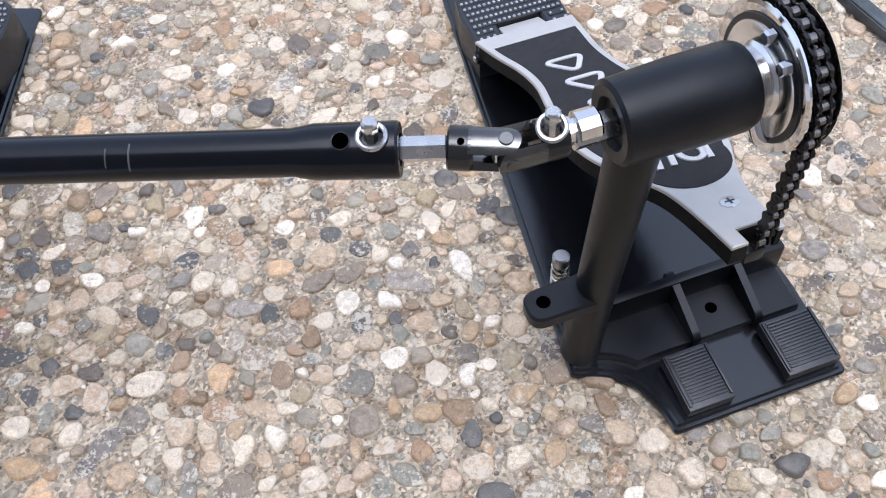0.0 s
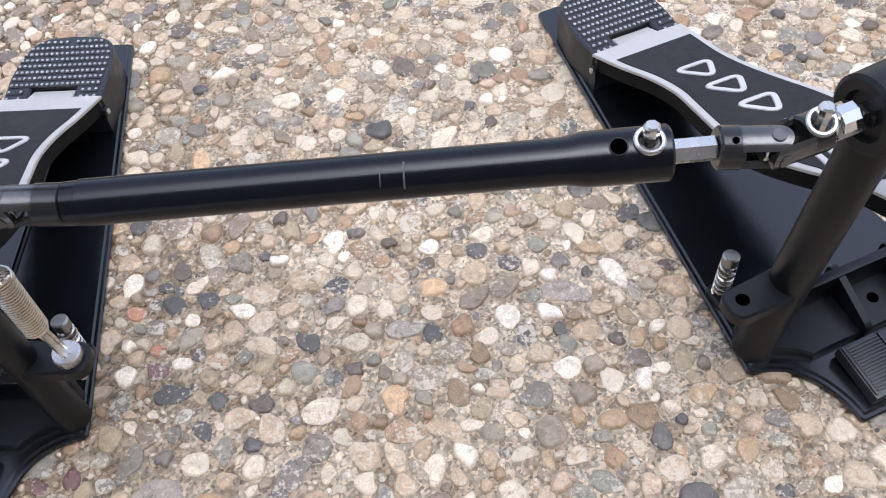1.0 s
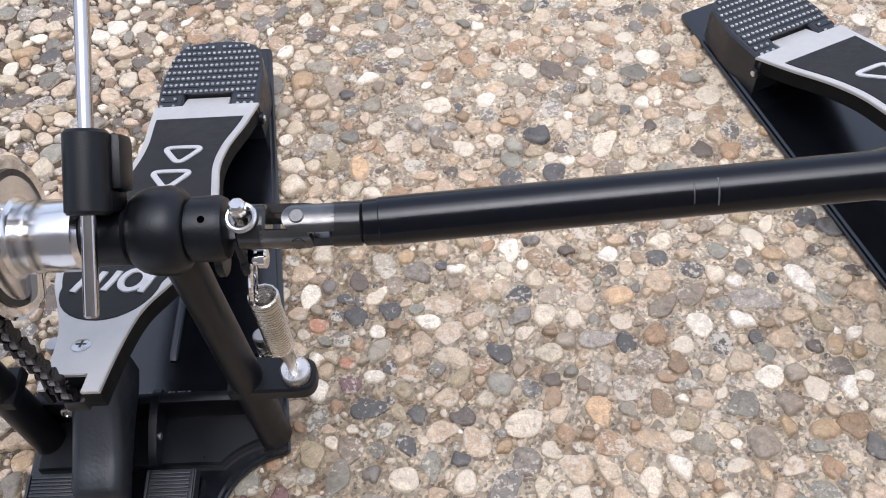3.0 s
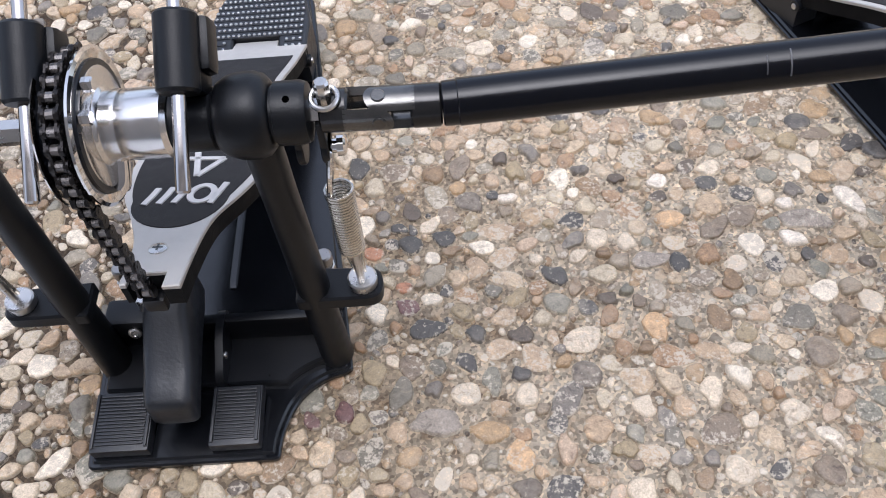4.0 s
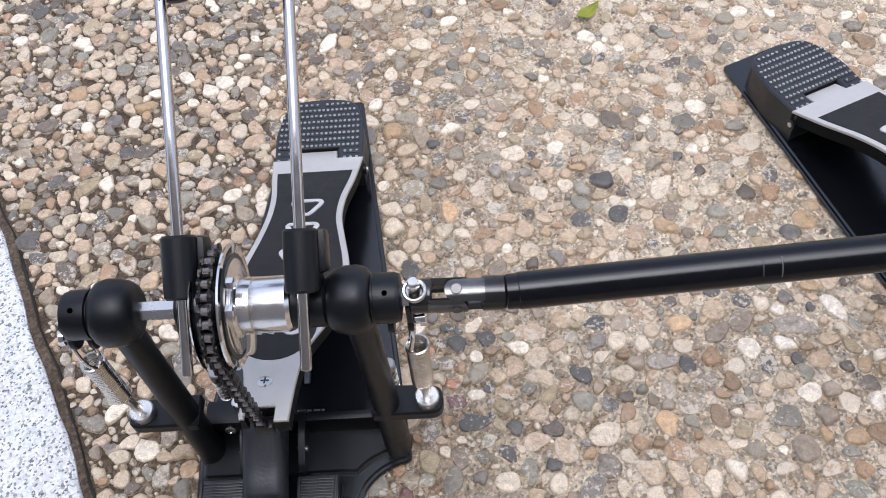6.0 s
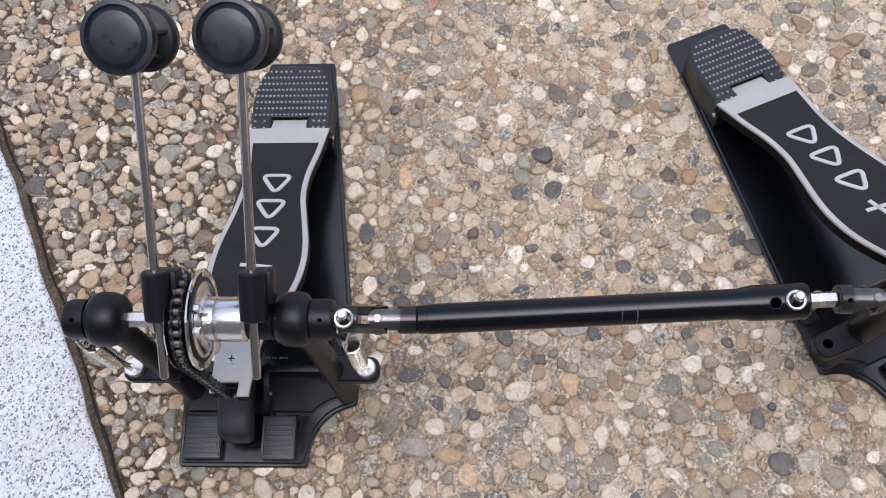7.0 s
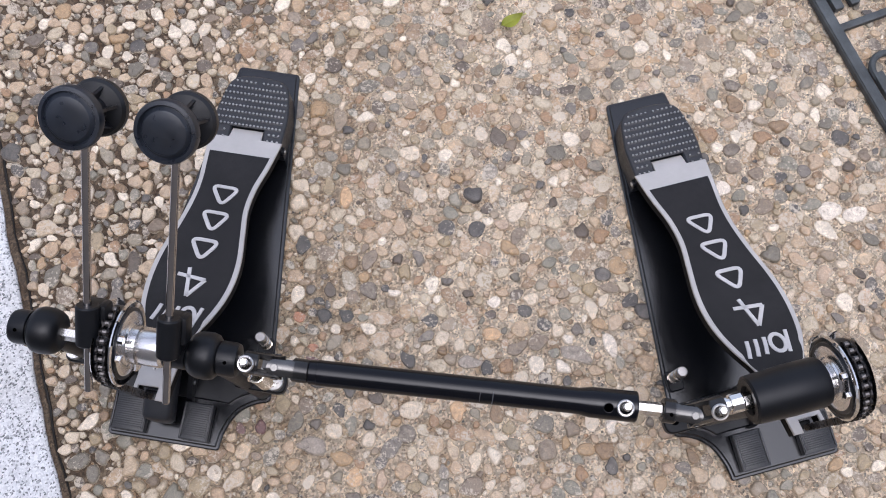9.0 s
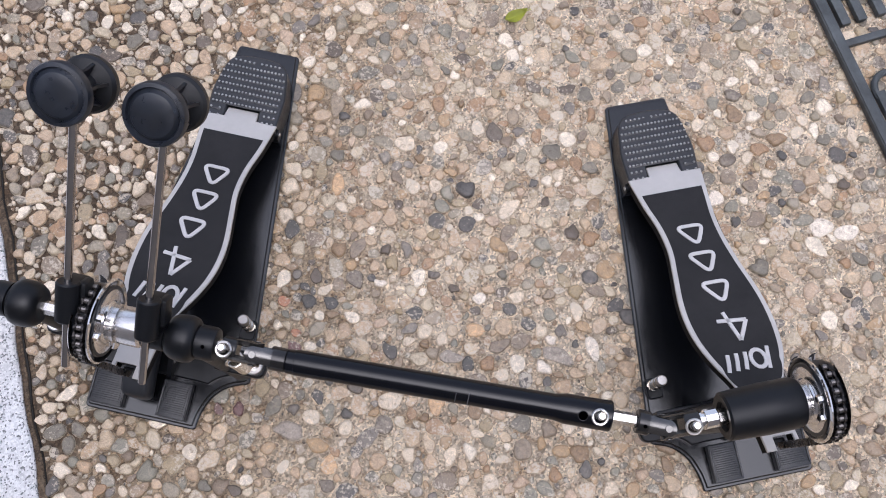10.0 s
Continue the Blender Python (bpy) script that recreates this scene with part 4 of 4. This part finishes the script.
def drive_shaft():
    root = new("drive_shaft")
    tagged(root, "black telescopic drive shaft with universal joints, linking both pedals", "drive shaft")
    a0 = Vector((0.1045, 0.0550, 0.1965))
    m0 = Vector((0.1275, 0.0548, 0.1960))
    t0, t1, t2 = Vector((0.1515, 0.0550, 0.1957)), Vector((0.3460, 0.0639, 0.1988)), Vector((0.3835, 0.0657, 0.1994))
    universal_joint(root, a0, m0, t0, 1, False)
    d = (t2 - t0).normalized()
    lb, le = (t1 - t0).length, (t2 - t0).length
    bm = bmesh.new()
    lathe(bm, t0, d, [(0, 0.0082), (0.0006, 0.0088), (0.0060, 0.0089), (0.0064, 0.0093), (lb - 0.003, 0.0093), (lb + 0.005, 0.0108), (le - 0.001, 0.0110), (le, 0.0103), (le, 0.0064), (le - 0.006, 0.0060)], 40)
    tube = part("tube", bm, TUBE, root, "black satin steel tube with a wider end", 30)
    # scratched setting marks
    for s, w, w0, w1 in ((0.1225, 0.00036, 24, 70), (0.1315, 0.00042, 14, 80)):
        bm = bmesh.new()
        o = t0 + d * s
        pts = [o + Vector((0, -math.cos(a), math.sin(a))) * 0.00915 for a in [radians(w0 + (w1 - w0) * k / 10) for k in range(11)]]
        sweep(bm, pts, w, 6)
        part("scratch_mark", bm, SCRATCH, tube, "pale scratched setting mark")
    for s, lean in ((0.2115, (0, -0.42, 1)),):
        u = Vector(lean).normalized()
        o = t0 + d * s
        # hole's shade as a black disc, its rim glint as a steel ring
        bm = bmesh.new()
        lathe(bm, o + u * 0.0104, u, [(0, 0.0034), (0.0007, 0.0034), (0.0008, 0.0030)], 18)
        hole = part("bolt_hole", bm, HOLE_SHADE, tube)
        fa, fb, _ = frame_of(u)
        bm = bmesh.new()
        sweep(bm, [o + u * 0.0110 + (fa * math.cos(t) + fb * math.sin(t)) * 0.0034 for t in [k * math.pi / 12 for k in range(24)]], 0.0003, 6, True)
        part("hole_rim", bm, DARKSTEEL, hole)
    key_bolt(root, t0 + d * 0.2230, (0, -0.30, 1), 0.0106)
    key_bolt(root, (0.1075, 0.0550, 0.1965), (0, -0.30, 1), 0.0088)
    # inner hexagonal rod
    h1 = Vector((0.4010, 0.0664, 0.2000))
    bm = bmesh.new()
    rod(bm, t2 - d * 0.006, h1, 0.0050, 6, 0.0004)
    part("hex_rod", bm, STEEL, root, "bright hexagonal extension rod")
    mid = Vector((0.4225, 0.0666, 0.1990))
    ax = Vector((math.cos(B_TURN), math.sin(B_TURN), 0))
    universal_joint(root, h1, mid, mid + ax * 0.0235 - Vector((0, 0, 0.0015)), 0, True)
    key_bolt(root, mid + ax * 0.0185, (0, -0.45, 1), 0.0092)
    bm = bmesh.new()
    lathe(bm, mid + ax * 0.0215, ax, [(0, 0.0048), (0.0006, 0.0058), (0.0045, 0.0058), (0.0050, 0.0048), (0.0062, 0.0048), (0.0066, 0.0068), (0.0150, 0.0068), (0.0160, 0.0060)], 10)
    part("hex_collar", bm, CHROME, root, "bright turned steel collar")
    return root


B_TURN = radians(23.5)
main_pedal(Matrix.Identity(4))
slave_pedal(Matrix.Translation((0.5598, 0.0655, 0)) @ Matrix.Rotation(B_TURN, 4, "Z"))
drive_shaft()


# ---- rubber mat at the edge of the yard ----
def rubber_mat(m):
    """Openwork mat: a border, cross bars, comb bars and rings."""
    root = new("rubber_mat")
    root.matrix_world = m
    tagged(root, "worn grey black openwork rubber mat lying on the pebbles", "door mat")
    t = 0.008
    for lo, hi in (((-0.42, 0.0), (0.50, 0.0135)),):
        bm = bmesh.new()
        block(bm, (lo[0], lo[1], 0.0005), (hi[0], hi[1], t), 0.0012)
        part("border", bm, MATRUB, root)
        bm = bmesh.new()
        block(bm, (lo[0], lo[1] + 0.001, t - 0.001), (hi[0], lo[1] + 0.004, t + 0.0015), 0.0006)
        part("border_lip", bm, MATRUB, root)
    for k in range(-3, 4):
        u = 0.058 + 0.13 * k
        bm = bmesh.new()
        block(bm, (u - 0.004, 0.012, 0.0005), (u + 0.004, 0.30, t - 0.0006), 0.0012)
        part("bar", bm, MATRUB, root)
        for v in (0.018, 0.037, 0.060, 0.083, 0.106):
            bm = bmesh.new()
            block(bm, (u - 0.070, v, 0.0005), (u - 0.020, v + 0.0105, t - 0.0002), 0.0014)
            part("comb_bar", bm, MATRUB, root)
        for v in (0.0385, 0.093):
            bm = bmesh.new()
            sweep(bm, [(u + 0.060 + 0.0185 * math.cos(a), v + 0.0185 * math.sin(a), 0.0042) for a in [i * math.pi / 14 for i in range(28)]], 0.0036, 8, True)
            part("ring", bm, MATRUB, root)
    return root


ang = math.atan2(-0.866, 0.5)
rubber_mat(Matrix.Translation((0.5568, 0.5685, 0.0)) @ Matrix.Rotation(ang, 4, "Z"))


# ---- fallen leaf ----
def fallen_leaf(m):
    bm = bmesh.new()
    n, rows = 12, []
    for i in range(n + 1):
        s = i / n
        w = 0.0068 * math.sin(math.pi * s ** 0.8) ** 0.9 + 0.0001
        x = (s - 0.5) * 0.026
        lift = 0.0022 + 0.0035 * (s - 0.4) ** 2 * 4
        rows.append([bm.verts.new((x, k * w, lift + abs(k) * 0.0016)) for k in (-1, -0.5, 0, 0.5, 1)])
    for a, b in zip(rows, rows[1:]):
        for k in range(4):
            bm.faces.new((a[k], a[k + 1], b[k + 1], b[k]))
    bmesh.ops.solidify(bm, geom=bm.faces[:], thickness=0.0003)
    blade = part("fallen_leaf", bm, LEAF, None, "", 60)
    blade.matrix_world = m
    tagged(blade, "small yellow-green fallen leaf lying on the pebbles", "leaf")
    bm = bmesh.new()
    sweep(bm, [(-0.013, 0, 0.0036), (0.0, 0, 0.0026), (0.013, 0, 0.0038), (0.018, 0.001, 0.0020)], 0.0004, 5)
    part("leaf_stalk", bm, LEAF, blade)


fallen_leaf(Matrix.Translation((0.2555, 0.4810, 0.0)) @ Matrix.Rotation(radians(38), 4, "Z"))

# ---- granite kerb slab ----
SLAB_A, SLAB_D = Vector((-0.0978, -0.0249)), Vector((-0.4583, 0.8888))
SLAB_N = Vector((-SLAB_D.y, SLAB_D.x))
bm = bmesh.new()
edge = [SLAB_A + SLAB_D * s + SLAB_N * (0.0012 * math.sin(s * 37) + 0.0009 * math.sin(s * 91 + 1)) for s in [-1.0 + k * 0.02 for k in range(101)]]
prism(bm, edge + [edge[-1] + SLAB_N * 0.9, edge[0] + SLAB_N * 0.9], -0.05, 0.0035, 0.0016)
slab = part("pavement", bm, GRANITE)
tagged(slab, "pale speckled granite paving slab beside the pebbled concrete", "paving slab", kind="structure")
bm = bmesh.new()
strip = [p - SLAB_N * (-0.0005) for p in edge]
outer = [p - SLAB_N * (0.0058 + 0.004 * noise.noise(Vector((i * 0.21, 3.1, 0)))) for i, p in enumerate(edge)]
prism(bm, [Vector(p) for p in outer] + [Vector(p) for p in strip[::-1]], -0.02, lambda x, y: -0.0004 + 0.0016 * noise.noise(Vector((x * 90, y * 90, 0))), 0.0004)
joint = part("joint", bm, CEMENT)
tagged(joint, "dark sandy joint along the granite slab", "joint", kind="structure")
# black strip paints the shade inside the crack beside the joint
bm = bmesh.new()
gap = [p - SLAB_N * (0.0004 + max(0.0, 0.0012 + 0.0016 * noise.noise(Vector((i * 0.37, 8.2, 0))))) for i, p in enumerate(outer)]
prism(bm, [Vector(p) for p in gap] + [Vector(p) for p in outer[::-1]], -0.02, -0.0017, 0.0001)
part("crack", bm, CRACK_SHADE, joint, "black strip for the shaded crack along the joint")

# ---- plain unseen wall behind the camera, added to block sky light ----
bm = bmesh.new()
block(bm, (-4.0, -1.45, -0.02), (5.0, -1.15, 2.5), 0.01)
wall = part("unseen_wall_south", bm, PLASTER)
tagged(wall, "plain unseen wall, added to hold back sky light from the south", "wall", kind="structure")

# ---- ground of exposed aggregate concrete ----
bm = bmesh.new()
N = 90
lim = 0.9
vs = [[None] * (N + 1) for _ in range(N + 1)]
for i in range(N + 1):
    for j in range(N + 1):
        x, y = 0.2 + lim * (2 * i / N - 1), 0.25 + lim * (2 * j / N - 1)
        # washed out deeper towards the granite, nearly flush further off
        flush = min(1.0, max(0.0, (x + 0.10 * noise.noise(Vector((x * 5, y * 5, 7))) + 0.04) / 0.14))
        vs[i][j] = bm.verts.new((x, y, -0.0034 + 0.0010 * flush + 0.0009 * noise.noise(Vector((x * 60, y * 60, 0)))))
for i in range(N):
    for j in range(N):
        bm.faces.new((vs[i][j], vs[i + 1][j], vs[i + 1][j + 1], vs[i][j + 1]))
far = [bm.verts.new((x, y, -0.0034)) for x, y in ((-400, -400), (400, -400), (400, 400), (-400, 400))]
loops = [[vs[i][0] for i in range(N + 1)], [vs[N][j] for j in range(N + 1)], [vs[i][N] for i in range(N, -1, -1)], [vs[0][j] for j in range(N, -1, -1)]]
for k, lp in enumerate(loops):
    bm.faces.new([far[k], far[(k + 1) % 4]] + lp[::-1])
ground = part("ground", bm, CEMENT, None, "", 180)
if ground.data.polygons[0].normal.z < 0:
    ground.data.flip_normals()
tagged(ground, "washed concrete with rounded river pebbles set in it", "ground", kind="structure")


def dome(rng, seg, rings):
    """Upper part of one pebble of unit size: uneven, rounded, some worn flat."""
    ph = rng.uniform(0, 6.28, 4)
    flat = rng.uniform(0.55, 1.0)
    amp = rng.uniform(0.04, 0.16)
    edge = rng.uniform(0.20, 0.55)
    v = []
    for k in range(rings):
        t = (math.pi / 2) * (k / rings)
        for i in range(seg):
            a = 2 * math.pi * i / seg
            r = math.cos(t) ** edge * (1 + amp * math.sin(2 * a + ph[0]) + amp * 0.9 * math.sin(3 * a + ph[1]) + amp * 0.55 * math.sin(4 * a + ph[3]) + amp * 0.4 * math.sin(5 * a + ph[2]))
            v.append((r * math.cos(a), r * math.sin(a), min(math.sin(t), flat + 0.12 * (math.sin(t) - flat))))
    v.append((0, 0, flat + 0.12 * (1 - flat)))
    f = []
    for k in range(rings - 1):
        for i in range(seg):
            j = (i + 1) % seg
            f.append((k * seg + i, k * seg + j, (k + 1) * seg + j, (k + 1) * seg + i))
    top, b = len(v) - 1, (rings - 1) * seg
    f += [(b + i, b + (i + 1) % seg, top) for i in range(seg)]
    return np.array(v), f


def scatter(rng, x0, x1, y0, y1, placed):
    """Stones of falling size, packed without overlap: x, y, radius."""
    cell, grid, out = 0.026, {}, []

    def fits(x, y, r):
        gx, gy = int(x // cell), int(y // cell)
        room = 0.84 + 0.09 * min(1.0, max(0.0, x / 0.12))
        for i in (-1, 0, 1):
            for j in (-1, 0, 1):
                for qx, qy, qr in grid.get((gx + i, gy + j), ()):
                    if (qx - x) ** 2 + (qy - y) ** 2 < (room * (qr + r)) ** 2:
                        return False
        return True

    for x, y, a, b, _, _ in placed:
        grid.setdefault((int(x // cell), int(y // cell)), []).append((x, y, 0.9 * max(a, b)))
    area = (x1 - x0) * (y1 - y0)
    for r0, r1, tries in ((0.0084, 0.0104, 500), (0.0064, 0.0084, 5200), (0.0047, 0.0064, 26000), (0.0033, 0.0047, 22000), (0.0021, 0.0033, 24000), (0.0013, 0.0021, 30000)):
        n = int(tries * area)
        xs, ys, rs = rng.uniform(x0, x1, n), rng.uniform(y0, y1, n), rng.uniform(r0, r1, n)
        for x, y, r in zip(xs.tolist(), ys.tolist(), rs.tolist()):
            side = (Vector((x, y)) - SLAB_A).dot(SLAB_N)
            if side > -0.0085 - r * 0.5:
                continue
            if fits(x, y, r):
                grid.setdefault((int(x // cell), int(y // cell)), []).append((x, y, r))
                out.append((x, y, r))
    return out


rng = np.random.default_rng(11)
# stones that stand out, by colour: place, half length, half width, turn
MARKED = [(*q, SLATE) for q in ((0.130, 0.077, 0.0104, 0.0075, -6), (0.158, 0.072, 0.0070, 0.0055, -26), (0.114, 0.152, 0.0061, 0.0040, -4), (0.121, 0.139, 0.0080, 0.0078, 0),
                                (0.142, 0.142, 0.0068, 0.0074, 0), (0.222, 0.150, 0.0087, 0.0066, 30), (0.309, 0.173, 0.0076, 0.0066, -5))]
MARKED += [(*q, SLATE) for q in ((0.329, 0.163, 0.0083, 0.0065, -4), (0.281, 0.113, 0.0085, 0.0059, -80), (-0.223, 0.255, 0.0125, 0.0097, -21), (0.087, 0.205, 0.0090, 0.0080, 95))]
MARKED += [(*q, WHITE) for q in ((0.183, 0.171, 0.0064, 0.0044, -4), (0.353, 0.152, 0.0064, 0.0048, -4), (0.351, 0.125, 0.0081, 0.0063, -4), (0.279, 0.177, 0.0067, 0.0060, 0),
                                 (0.401, 0.078, 0.0062, 0.0072, 0), (0.393, 0.153, 0.0125, 0.0069, -62), (0.486, 0.327, 0.0100, 0.0090, 13))]
MARKED += [(*q, WHITE) for q in ((0.619, 0.321, 0.0140, 0.0084, 32), (0.594, 0.321, 0.0120, 0.0108, 13))]
MARKED += [(*q, OCHRE) for q in ((0.281, 0.146, 0.0105, 0.0070, 8), (0.177, -0.004, 0.0096, 0.0079, 74), (0.119, 0.260, 0.0125, 0.0070, 95), (0.260, 0.070, 0.0089, 0.0085, 82))]
MARKED += [(*q, DRAB) for q in ((0.264, 0.116, 0.0108, 0.0066, -4), (0.134, 0.018, 0.0157, 0.0080, 2), (0.362, 0.139, 0.0165, 0.0078, -3))]
MARKED += [(*q, PLUM) for q in ((0.084, 0.027, 0.0072, 0.0056, -63), (0.066, 0.023, 0.0058, 0.0045, -44), (0.119, 0.093, 0.0082, 0.0058, -15))]
MARKED += [(*q, RUST) for q in ((0.117, 0.107, 0.0055, 0.0045, -3), (0.098, 0.134, 0.0068, 0.0052, -2))]
stones = scatter(rng, -0.42, 0.86, -0.28, 0.80, MARKED)
shapes = [dome(rng, 14, 5) for _ in range(24)]
small = [dome(rng, 7, 3) for _ in range(12)]


def placement(x, y, r):
    asp = math.sqrt(rng.uniform(1.0, 1.6)) if r > 0.003 else math.sqrt(rng.uniform(1.0, 1.6))
    rise = (0.0040 + rng.uniform(-0.0016, 0.0012)) if r > 0.0034 else 0.0034 + rng.uniform(-0.0018, -0.0004)
    return asp, rise, rng.uniform(0, 2 * math.pi)


pieces = []
for _ in shapes:
    v, f = _
    me = bpy.data.meshes.new("pebble")
    me.from_pydata(v.tolist(), [], f)
    me.materials.append(PEBBLE)
    me.shade_smooth()
    pieces.append(me)

for k, (x, y, a, b, turn, mat) in enumerate(MARKED):
    me = pieces[k % len(pieces)].copy()
    me.materials.clear()
    me.materials.append(mat)
    ob = new("pebble", me)
    ob.parent = ground
    ob.matrix_world = Matrix.LocRotScale((x, y, -0.0040), Euler((0, 0, radians(turn))), (a, b, 0.0048))

verts, faces, base, single = [], [], 0, 0
for x, y, r in stones:
    asp, rise, turn = placement(x, y, r)
    if r > 0.0050 and single < 268 and 0.09 < x < 0.44 and -0.03 < y < 0.42:
        ob = new("pebble", pieces[rng.integers(len(pieces))])
        ob.parent = ground
        ob.matrix_world = Matrix.LocRotScale((x, y, -0.0040), Euler((rng.uniform(-0.07, 0.07), rng.uniform(-0.07, 0.07), turn)), (r * asp, r / asp, rise + 0.0008))
        single += 1
        continue
    v, f = shapes[rng.integers(len(shapes))] if r > 0.0034 else small[rng.integers(len(small))]
    c, s = math.cos(turn), math.sin(turn)
    w = v * np.array([r * asp, r / asp, rise + 0.0008])
    tilt = rng.uniform(-0.08, 0.08, 2)
    z = w[:, 2] + w[:, 0] * tilt[0] + w[:, 1] * tilt[1] - 0.0040
    verts.append(np.stack([w[:, 0] * c - w[:, 1] * s + x, w[:, 0] * s + w[:, 1] * c + y, z], 1))
    faces += [tuple(i + base for i in q) for q in f]
    base += len(v)
me = bpy.data.meshes.new("pebbles")
me.from_pydata(np.concatenate(verts).tolist(), [], faces)
me.materials.append(PEBBLE)
me.shade_smooth()
rest = new("pebbles", me)
rest.parent = ground
tagged(rest, "rounded river pebbles in beige, grey, brown and white", kind="stuff")
